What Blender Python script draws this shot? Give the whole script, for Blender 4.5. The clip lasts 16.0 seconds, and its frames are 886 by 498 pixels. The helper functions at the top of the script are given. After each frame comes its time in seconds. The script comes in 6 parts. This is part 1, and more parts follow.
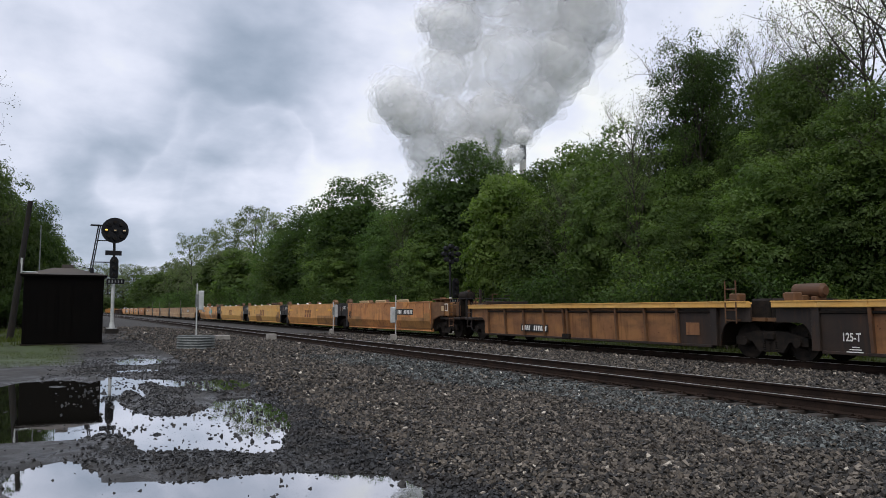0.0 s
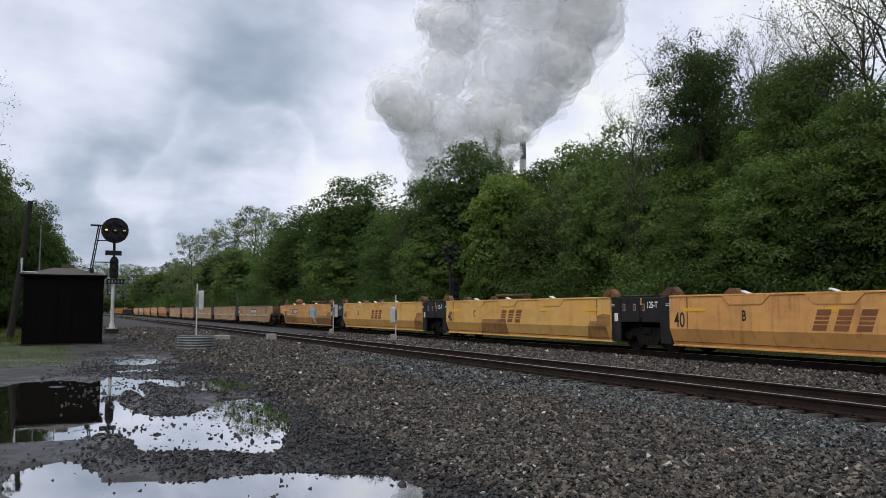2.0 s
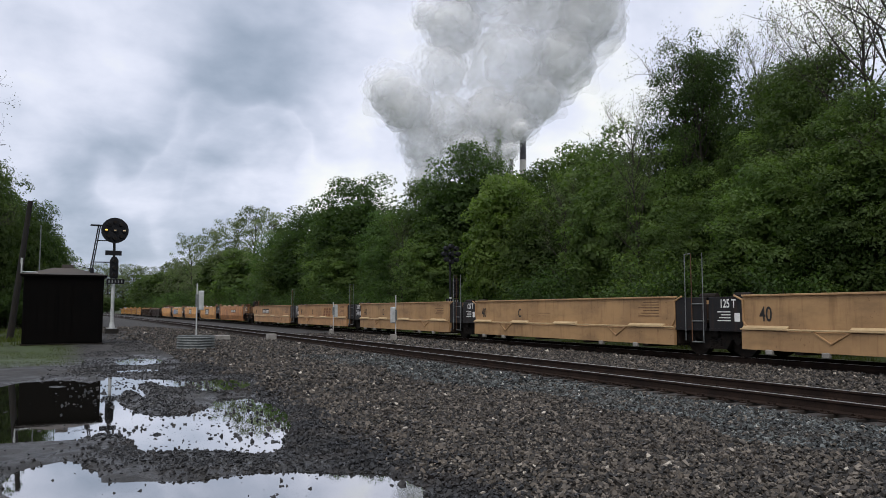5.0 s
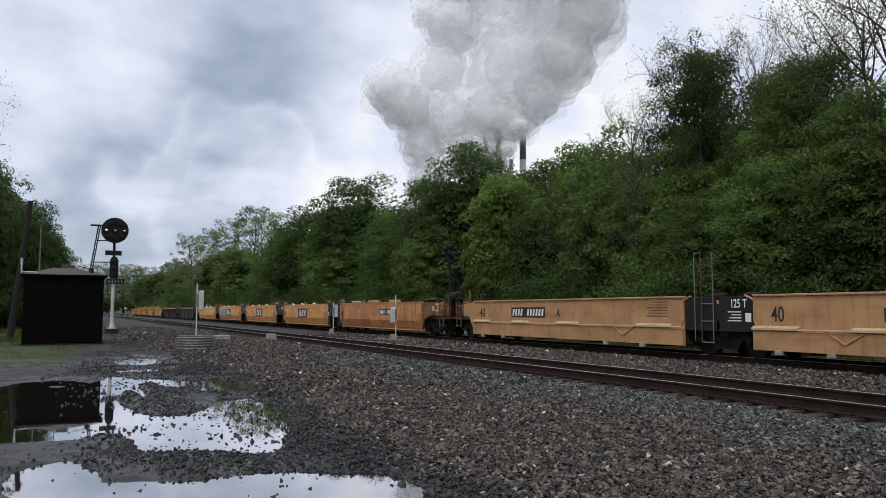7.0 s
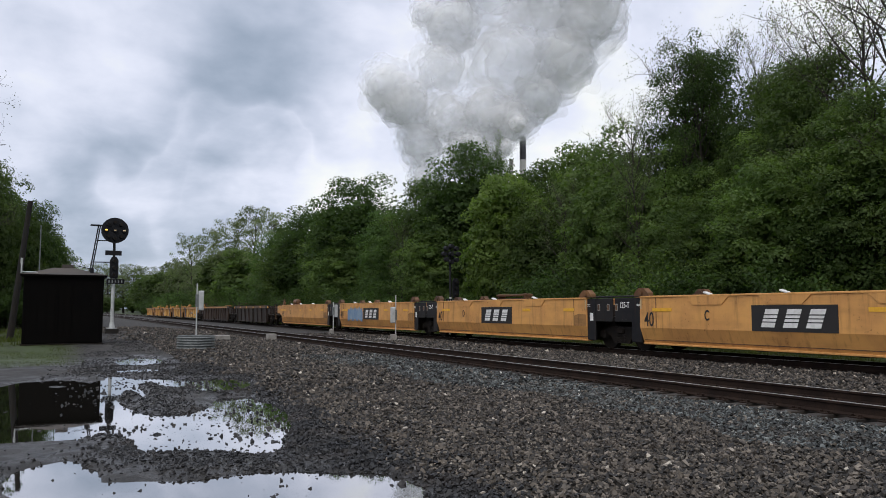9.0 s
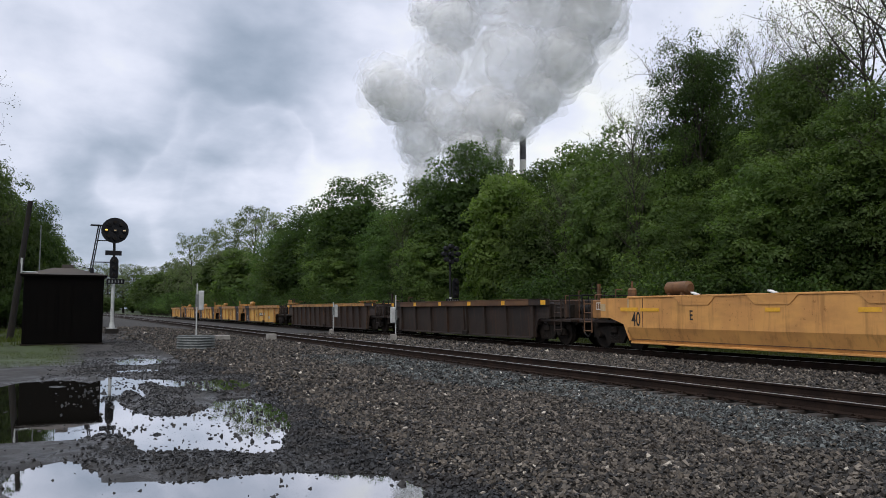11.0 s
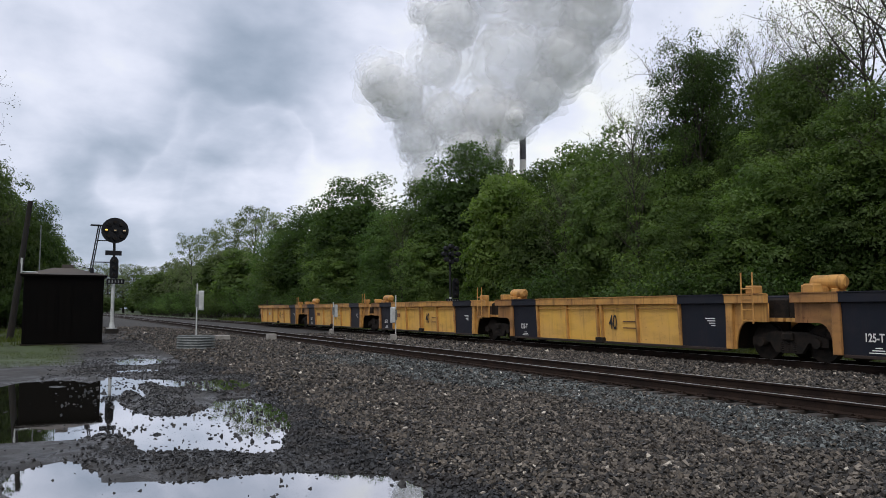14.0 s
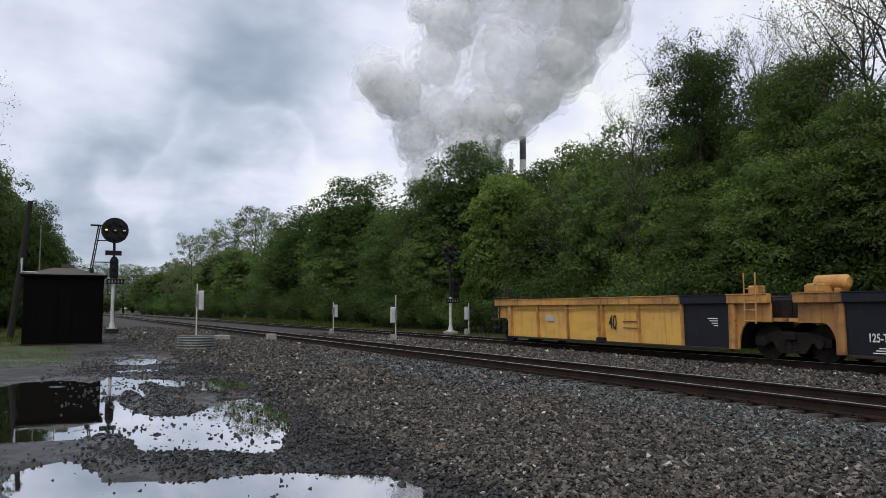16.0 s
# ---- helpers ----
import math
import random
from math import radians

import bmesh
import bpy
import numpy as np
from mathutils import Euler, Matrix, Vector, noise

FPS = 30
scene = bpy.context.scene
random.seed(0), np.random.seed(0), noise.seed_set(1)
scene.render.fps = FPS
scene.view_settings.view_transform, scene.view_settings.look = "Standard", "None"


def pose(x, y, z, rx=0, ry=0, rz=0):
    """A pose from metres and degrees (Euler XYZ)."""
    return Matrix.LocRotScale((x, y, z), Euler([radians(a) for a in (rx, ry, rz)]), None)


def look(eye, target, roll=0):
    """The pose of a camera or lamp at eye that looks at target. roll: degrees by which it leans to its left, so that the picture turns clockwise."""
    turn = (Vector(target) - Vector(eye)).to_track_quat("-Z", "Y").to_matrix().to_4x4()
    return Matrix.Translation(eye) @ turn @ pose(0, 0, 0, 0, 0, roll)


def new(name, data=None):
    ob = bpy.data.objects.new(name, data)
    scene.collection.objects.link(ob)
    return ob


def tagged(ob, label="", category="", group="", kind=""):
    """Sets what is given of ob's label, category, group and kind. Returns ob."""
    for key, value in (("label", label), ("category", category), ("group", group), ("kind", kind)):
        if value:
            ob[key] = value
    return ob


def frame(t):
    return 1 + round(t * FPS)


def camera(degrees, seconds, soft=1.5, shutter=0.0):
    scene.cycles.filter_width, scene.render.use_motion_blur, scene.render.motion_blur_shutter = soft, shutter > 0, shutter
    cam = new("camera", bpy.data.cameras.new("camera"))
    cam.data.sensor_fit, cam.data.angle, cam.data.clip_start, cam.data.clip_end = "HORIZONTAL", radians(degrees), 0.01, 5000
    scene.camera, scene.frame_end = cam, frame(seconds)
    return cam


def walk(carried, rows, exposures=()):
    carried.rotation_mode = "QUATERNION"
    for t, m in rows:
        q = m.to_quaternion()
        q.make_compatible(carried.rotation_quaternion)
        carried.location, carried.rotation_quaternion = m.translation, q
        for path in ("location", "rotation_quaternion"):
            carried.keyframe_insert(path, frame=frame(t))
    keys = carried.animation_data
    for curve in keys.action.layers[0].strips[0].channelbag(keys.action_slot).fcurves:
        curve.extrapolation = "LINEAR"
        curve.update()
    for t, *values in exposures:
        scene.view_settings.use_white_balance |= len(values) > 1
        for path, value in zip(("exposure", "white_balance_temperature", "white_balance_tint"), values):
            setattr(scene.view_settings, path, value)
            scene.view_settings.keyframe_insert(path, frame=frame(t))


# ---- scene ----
# Camera on a tripod beside two tracks. x: away from the camera across the tracks, y: along them, z: up; water lies at z = 0.
cam = camera(60, 16.0, soft=0.9)
EYE = pose(0, 0, 1.675, 94.57, 0, -26.16)
walk(cam, [(0, EYE), (16, EYE)])

# ---- light: overcast sky with a veiled sun high behind the camera ----
scene.view_settings.exposure = 0.0


def heading(az, el):
    """A direction: degrees clockwise from +y, degrees above the horizon."""
    a, e = radians(az), radians(el)
    return Vector((math.sin(a) * math.cos(e), math.cos(a) * math.cos(e), math.sin(e)))


SUN_AZ, SUN_EL = 222, 50
sun = new("sun", bpy.data.lights.new("sun", "SUN"))
sun.data.energy, sun.data.angle, sun.data.color = 1.15, radians(24), (1, 0.95, 0.88)
sun.matrix_world = look(heading(SUN_AZ, SUN_EL) * 50, (0, 0, 0))


class Nodes:
    """A short way to write node trees."""

    def __init__(self, tree):
        self.t = tree
        tree.nodes.clear()

    def add(self, kind, ins=None, **props):
        n = self.t.nodes.new(kind)
        for k, v in props.items():
            setattr(n, k, v)
        for k, v in (ins or {}).items():
            if isinstance(v, bpy.types.NodeSocket):
                self.t.links.new(v, n.inputs[k])
            else:
                n.inputs[k].default_value = v
        return n

    def math(self, op, a, b=0.0, c=0.0, clamp=False):
        return self.add("ShaderNodeMath", {0: a, 1: b, 2: c}, operation=op, use_clamp=clamp).outputs[0]

    def vmath(self, op, a, b=(0, 0, 0)):
        n = self.add("ShaderNodeVectorMath", {0: a, 1: b}, operation=op)
        return n.outputs["Value"] if op == "DOT_PRODUCT" else n.outputs[0]

    def noise(self, vec, scale, detail=4, rough=0.55, lac=2.0, dist=0.0):
        return self.add("ShaderNodeTexNoise", {"Vector": vec, "Scale": scale, "Detail": detail, "Roughness": rough,
                                               "Lacunarity": lac, "Distortion": dist}).outputs["Fac"]

    def span(self, v, a, b, c=0.0, d=1.0):
        return self.add("ShaderNodeMapRange", {"Value": v, "From Min": a, "From Max": b, "To Min": c, "To Max": d},
                        interpolation_type="SMOOTHSTEP").outputs[0]

    def mix(self, f, a, b, blend="MIX"):
        n = self.add("ShaderNodeMix", data_type="RGBA", blend_type=blend)
        for k, v in ((0, f), (6, a), (7, b)):
            if isinstance(v, bpy.types.NodeSocket):
                self.t.links.new(v, n.inputs[k])
            else:
                n.inputs[k].default_value = (*v, 1) if k else v
        return n.outputs[2]


world = bpy.data.worlds.new("overcast_sky")
scene.world = world
world.use_nodes = True
W = Nodes(world.node_tree)
ray_dir = W.add("ShaderNodeTexCoord").outputs["Generated"]
sep = W.add("ShaderNodeSeparateXYZ", {0: ray_dir})
up = W.math("MAXIMUM", sep.outputs[2], 0.0)
flat = W.math("ADD", up, 0.42)
dome = W.add("ShaderNodeCombineXYZ", {0: W.math("DIVIDE", sep.outputs[0], flat), 1: W.math("DIVIDE", sep.outputs[1], flat), 2: 0.0}).outputs[0]
warp = W.add("ShaderNodeTexNoise", {"Vector": dome, "Scale": 1.3, "Detail": 3.0}).outputs["Color"]
dome2 = W.vmath("ADD", dome, W.vmath("MULTIPLY", warp, (0.22, 0.22, 0.22)))
cloud = W.math("ADD", W.math("MULTIPLY", W.noise(dome2, 1.9, 6, 0.5), 0.9), W.math("MULTIPLY", W.noise(dome2, 5.5, 6, 0.52), 0.5))
cloud = W.math("SUBTRACT", cloud, 0.15)
ragged = W.vmath("ADD", ray_dir, W.vmath("MULTIPLY", W.vmath("SUBTRACT", W.add("ShaderNodeTexNoise", {"Vector": ray_dir, "Scale": 5.0, "Detail": 3.0, "Roughness": 0.5}).outputs["Color"], (0.5, 0.5, 0.5)), (0.07, 0.07, 0.06)))
# broad banks of thicker and thinner cloud: azimuth, elevation, width in degrees, weight
for az, el, wide, weight in ((13, 19, 13, -0.20), (6, 11, 8, -0.07), (-3, 16, 10, 0.07), (20.5, 12, 8, 0.10), (10, 10.5, 5, 0.10), (3, 5, 10, -0.12), (36, 12, 8, 0.10), (46, 19, 12, 0.06), (9.6, 11.6, 5.0, 0.05), (15.5, 11.8, 4.5, 0.05)):
    d = W.vmath("DOT_PRODUCT", ragged, tuple(heading(az, el)))
    far_off = W.math("DIVIDE", W.math("MAXIMUM", W.math("SUBTRACT", 1.0, d), 0.0), 1 - math.cos(radians(wide * 0.8)))
    bump = W.math("MULTIPLY", W.math("POWER", 2.718, W.math("MULTIPLY", far_off, -1.0)), weight)
    cloud = W.math("ADD", cloud, bump)
shade = W.add("ShaderNodeValToRGB", {0: cloud})
r = shade.color_ramp
r.interpolation = "B_SPLINE"
r.elements[0].position, r.elements[0].color = 0.12, (0.22, 0.29, 0.38, 1)
r.elements[1].position, r.elements[1].color = 0.86, (1.13, 1.14, 1.25, 1)
for p, c in ((0.36, (0.45, 0.52, 0.65, 1)), (0.58, (0.79, 0.83, 0.98, 1))):
    e = r.elements.new(p)
    e.color = c
sky = W.add("ShaderNodeTexSky", sky_type="NISHITA", sun_disc=False, sun_elevation=radians(SUN_EL), sun_rotation=radians(SUN_AZ), altitude=200.0)
clear = W.mix(1.0, sky.outputs[0], (0.1, 0.1, 0.1), "MULTIPLY")
glow = W.span(W.vmath("DOT_PRODUCT", ray_dir, tuple(heading(SUN_AZ, SUN_EL))), 0.80, 1.0, 0.0, 0.45)
covered = W.mix(0.93, clear, shade.outputs[0])
lit = W.mix(W.math("MULTIPLY", glow, 1.0), covered, (1.25, 1.2, 1.1))
# an overcast sky is brighter towards the zenith
W.add("ShaderNodeOutputWorld", {0: W.add("ShaderNodeBackground", {0: lit, 1: W.span(up, 0.45, 1.0, 1.0, 1.4)}).outputs[0]})
# ---- materials ----
def material(name):
    m = bpy.data.materials.new(name)
    m.use_nodes = True
    return m, Nodes(m.node_tree)


def place(n, spread=40.0):
    """Object coordinates, shifted at random from object to object."""
    p = n.add("ShaderNodeTexCoord").outputs["Object"]
    o = n.math("MULTIPLY", n.add("ShaderNodeObjectInfo").outputs["Random"], spread)
    return n.vmath("ADD", p, n.add("ShaderNodeCombineXYZ", {0: o, 1: o, 2: o}).outputs[0])


def finish(n, colour, rough, metal=0.0, bump=None, depth=0.01, spec=0.5):
    ins = {"Base Color": colour, "Roughness": rough, "Metallic": metal, "Specular IOR Level": spec}
    if bump is not None:
        ins["Normal"] = n.add("ShaderNodeBump", {"Height": bump, "Strength": 0.6, "Distance": depth}).outputs[0]
    b = n.add("ShaderNodeBsdfPrincipled", ins)
    n.add("ShaderNodeOutputMaterial", {0: b.outputs[0]})
    return b


def mottled(name, a, b, scale=3.0, fine=30.0, rough=0.7, metal=0.0, depth=0.004, spec=0.4, var=0.0):
    """Two colours blended at two scales, with fine relief."""
    m, n = material(name)
    p = place(n)
    f = n.math("ADD", n.math("MULTIPLY", n.noise(p, scale, 5), 0.65), n.math("MULTIPLY", n.noise(p, fine, 4), 0.35))
    c = n.mix(n.span(f, 0.36, 0.64), a, b)
    if var:
        k = n.span(n.add("ShaderNodeObjectInfo").outputs["Random"], 0, 1, 1 - var, 1 + var)
        c = n.mix(1.0, c, n.add("ShaderNodeCombineColor", {0: k, 1: k, 2: k}).outputs[0], "MULTIPLY")
    finish(n, c, n.span(f, 0.3, 0.7, rough - 0.1, min(1, rough + 0.1)), metal, n.noise(p, fine * 2, 5), depth, spec)
    return m


def car_paint(name, paint, faded, rust=(0.10, 0.045, 0.02), grime=(0.035, 0.028, 0.022), rusty=0.5, dirty=0.5):
    """Weathered freight car paint: fading, vertical rust streaks, flecks, road grime."""
    m, n = material(name)
    p = place(n)
    fade = n.span(n.noise(p, 0.8, 6, 0.6), 0.38, 0.62)
    c = n.mix(fade, paint, faded)
    streak = n.noise(n.vmath("MULTIPLY", p, (5.0, 5.0, 0.5)), 1.0, 6, 0.6)
    c = n.mix(n.math("MULTIPLY", n.span(streak, 0.50, 0.72), rusty * 0.75), c, rust)
    fleck = n.math("MULTIPLY", n.span(n.noise(p, 9.0, 6, 0.65), 0.60, 0.68), n.span(n.noise(p, 0.8, 3), 0.45, 0.6))
    c = n.mix(n.math("MULTIPLY", fleck, rusty), c, rust)
    smear = n.span(n.noise(n.vmath("MULTIPLY", p, (0.7, 0.7, 2.2)), 1.1, 6, 0.6), 0.42, 0.75)
    c = n.mix(n.math("MULTIPLY", smear, dirty * 0.75), c, grime)
    finish(n, c, n.span(fleck, 0, 1, 0.5, 0.85), 0.0, n.noise(p, 2.2, 4), 0.02, 0.22)
    return m


M = {}
M["orange"] = car_paint("orange_paint", (0.67, 0.34, 0.105), (0.57, 0.28, 0.092), rusty=0.5, dirty=0.26)
M["orange2"] = car_paint("ochre_paint", (0.66, 0.36, 0.095), (0.68, 0.41, 0.13), rusty=0.25, dirty=0.25)
M["orange_old"] = car_paint("dull_orange_paint", (0.40, 0.20, 0.065), (0.31, 0.16, 0.06), rusty=0.8, dirty=0.7)
M["tan"] = car_paint("tan_paint", (0.42, 0.255, 0.12), (0.34, 0.205, 0.10), rusty=0.5, dirty=0.45)
M["rusted"] = car_paint("rusted_orange_paint", (0.56, 0.255, 0.088), (0.39, 0.17, 0.066), rust=(0.13, 0.055, 0.025), rusty=1.0, dirty=0.42)
M["buff"] = car_paint("buff_orange_paint", (0.47, 0.262, 0.118), (0.39, 0.215, 0.10), rusty=0.5, dirty=0.4)
M["yellow"] = car_paint("yellow_paint", (0.70, 0.405, 0.085), (0.66, 0.38, 0.105), rusty=0.4, dirty=0.3)
M["yellow_dirty"] = car_paint("dirty_yellow_paint", (0.55, 0.29, 0.08), (0.42, 0.215, 0.07), rusty=0.9, dirty=0.6)
M["brown"] = car_paint("brown_paint", (0.040, 0.025, 0.019), (0.028, 0.020, 0.017), rusty=0.6, dirty=0.5)
M["rust"] = car_paint("rusty_brown_paint", (0.15, 0.078, 0.038), (0.10, 0.052, 0.03), rusty=0.8, dirty=0.6)
M["darkcar"] = car_paint("sooty_brown_paint", (0.036, 0.025, 0.02), (0.024, 0.019, 0.017), rusty=0.5, dirty=0.6)
M["blackcar"] = car_paint("black_paint", (0.009, 0.009, 0.011), (0.014, 0.013, 0.013), rusty=0.25, dirty=0.3)
M["navy"] = car_paint("blue_black_paint", (0.009, 0.011, 0.018), (0.012, 0.013, 0.02), rusty=0.1, dirty=0.2)
M["iron"] = mottled("sooty_iron", (0.008, 0.007, 0.006), (0.024, 0.018, 0.014), 5, 25, 0.8, 0.0, 0.004, 0.15)
M["white"] = mottled("white_marking", (0.78, 0.77, 0.74), (0.62, 0.61, 0.58), 6, 40, 0.6)
M["cream"] = mottled("cream_board", (0.52, 0.38, 0.21), (0.42, 0.30, 0.16), 3, 30, 0.7)
M["black"] = mottled("black_marking", (0.012, 0.011, 0.011), (0.022, 0.019, 0.017), 6, 40, 0.6)
M["red_brown"] = mottled("red_brown_marking", (0.16, 0.06, 0.025), (0.24, 0.09, 0.03), 3, 30, 0.6)
M["amber_patch"] = mottled("yellow_reflector", (0.80, 0.42, 0.03), (0.7, 0.36, 0.03), 6, 30, 0.45)
M["grey_paint"] = mottled("grey_spray", (0.36, 0.36, 0.36), (0.46, 0.46, 0.46), 3, 30, 0.6)
M["teal_paint"] = mottled("teal_spray", (0.02, 0.30, 0.27), (0.03, 0.38, 0.33), 3, 30, 0.6)
M["blue_paint"] = mottled("blue_spray", (0.12, 0.22, 0.36), (0.25, 0.33, 0.42), 2.5, 20, 0.6)
M["rail_side"] = mottled("rusted_rail", (0.014, 0.009, 0.007), (0.030, 0.019, 0.014), 3, 40, 0.85, 0.0, 0.004, 0.12)
M["rail_top"] = mottled("polished_rail", (0.72, 0.70, 0.68), (0.55, 0.53, 0.51), 1.5, 60, 0.42, 1.0)
M["tie"] = mottled("creosoted_oak", (0.016, 0.012, 0.010), (0.034, 0.026, 0.020), 4, 40, 0.85, 0, 0.006, var=0.3)
M["hut"] = mottled("black_hut_steel", (0.002, 0.0018, 0.0018), (0.004, 0.0034, 0.003), 1.2, 14, 0.8, 0, 0.004, 0.05)
M["hut_roof"] = mottled("weathered_roof_felt", (0.045, 0.038, 0.032), (0.075, 0.064, 0.054), 1.5, 18, 0.8)
M["alu"] = mottled("pale_grey_metal", (0.50, 0.51, 0.50), (0.38, 0.39, 0.38), 3, 25, 0.5, 0.1)
M["signal_black"] = mottled("signal_black", (0.008, 0.008, 0.010), (0.013, 0.013, 0.015), 3, 20, 0.6, 0, 0.004, 0.2)
M["galv"] = mottled("galvanised_steel", (0.22, 0.235, 0.23), (0.13, 0.14, 0.135), 2.5, 20, 0.55, 0.4)
M["concrete"] = mottled("old_concrete", (0.30, 0.285, 0.26), (0.20, 0.185, 0.165), 3, 25, 0.85)
M["pole_wood"] = mottled("black_pole", (0.008, 0.007, 0.006), (0.018, 0.014, 0.011), 2, 25, 0.85)
M["bark"] = mottled("bark", (0.022, 0.018, 0.015), (0.05, 0.042, 0.034), 5, 30, 0.9, 0, 0.02)
M["stack_white"] = mottled("pale_stack", (0.55, 0.53, 0.50), (0.45, 0.43, 0.41), 0.05, 0.4, 0.8)
M["stack_dark"] = mottled("dark_stack", (0.09, 0.085, 0.095), (0.07, 0.065, 0.075), 0.05, 0.4, 0.8)


def lamp_glow(name, colour, power):
    m, n = material(name)
    n.add("ShaderNodeOutputMaterial", {0: n.add("ShaderNodeEmission", {0: (*colour, 1), 1: power}).outputs[0]})
    return m


M["amber_lamp"] = lamp_glow("amber_lamp", (1.0, 0.62, 0.12), 1.6)
M["pale_lamp"] = lamp_glow("pale_lamp", (1.0, 0.8, 0.5), 0.5)


def leaf_material(name, dark, light):
    m, n = material(name)
    g = n.add("ShaderNodeNewGeometry")
    p = place(n)
    f = n.math("ADD", n.math("MULTIPLY", g.outputs["Random Per Island"], 0.2), n.math("MULTIPLY", n.span(n.noise(p, 0.5, 3), 0.3, 0.7), 0.8))
    c = n.mix(f, dark, light)
    k = n.math("MULTIPLY_ADD", n.add("ShaderNodeObjectInfo").outputs["Random"], 0.62, 0.68)
    c = n.mix(1.0, c, n.add("ShaderNodeCombineColor", {0: k, 1: k, 2: k}).outputs[0], "MULTIPLY")
    d = n.add("ShaderNodeBsdfPrincipled", {"Base Color": c, "Roughness": 0.6, "Specular IOR Level": 0.15})
    t = n.add("ShaderNodeBsdfTranslucent", {"Color": n.mix(1.0, c, (1.3, 1.5, 0.7), "MULTIPLY")})
    n.add("ShaderNodeOutputMaterial", {0: n.add("ShaderNodeMixShader", {0: 0.45, 1: d.outputs[0], 2: t.outputs[0]}).outputs[0]})
    return m


M["leaf_deep"] = leaf_material("deep_green_leaves", (0.034, 0.063, 0.020), (0.076, 0.120, 0.038))
M["leaf_mid"] = leaf_material("green_leaves", (0.048, 0.081, 0.025), (0.108, 0.152, 0.049))
M["leaf_bright"] = leaf_material("yellow_green_leaves", (0.060, 0.097, 0.024), (0.126, 0.174, 0.048))
# pale spring green, greyed further to paint haze onto the distant trees
M["leaf_pale"] = leaf_material("pale_hazy_spring_leaves", (0.092, 0.114, 0.062), (0.152, 0.178, 0.104))
M["grass"] = leaf_material("grass_blades", (0.034, 0.046, 0.012), (0.090, 0.105, 0.028))


def stone_material(name, a, b, pale, rough=0.55):
    m, n = material(name)
    g = n.add("ShaderNodeNewGeometry").outputs["Random Per Island"]
    p = n.add("ShaderNodeTexCoord").outputs["Object"]
    k = n.math("FRACT", n.math("ADD", g, n.math("MULTIPLY", n.add("ShaderNodeObjectInfo").outputs["Random"], 7.3)))
    c = n.mix(n.math("POWER", k, 2.2), a, b)
    c = n.mix(n.span(k, 0.984, 0.999), c, pale)
    c = n.mix(n.math("MULTIPLY", n.span(n.noise(p, 1.1, 4), 0.45, 0.7), 0.3), c, (0.075, 0.058, 0.045))
    finish(n, c, n.span(k, 0, 1, rough, rough + 0.25), 0, n.noise(p, 55, 4), 0.004, 0.4)
    return m


M["rib_brown"] = car_paint("rusty_rib_paint", (0.056, 0.036, 0.026), (0.036, 0.025, 0.021), rust=(0.15, 0.085, 0.048), rusty=0.8, dirty=0.5)
M["rust_sheet"] = car_paint("rusty_orange_sheet", (0.30, 0.145, 0.06), (0.21, 0.10, 0.048), rusty=0.9, dirty=0.7)
M["smut"] = car_paint("sooty_orange_paint", (0.20, 0.10, 0.042), (0.11, 0.056, 0.03), rusty=1.0, dirty=0.9)
M["soiled"] = car_paint("soiled_orange_paint", (0.37, 0.185, 0.062), (0.27, 0.13, 0.05), rusty=0.9, dirty=0.8)
M["stone"] = stone_material("grey_brown_ballast", (0.006, 0.005, 0.004), (0.188, 0.160, 0.131), (0.50, 0.45, 0.38))
M["stone_blue"] = stone_material("blue_grey_ballast", (0.008, 0.0095, 0.0095), (0.170, 0.186, 0.182), (0.45, 0.45, 0.42))
M["stone_wet"] = stone_material("wet_dark_gravel", (0.005, 0.005, 0.006), (0.036, 0.037, 0.039), (0.14, 0.135, 0.13), 0.45)


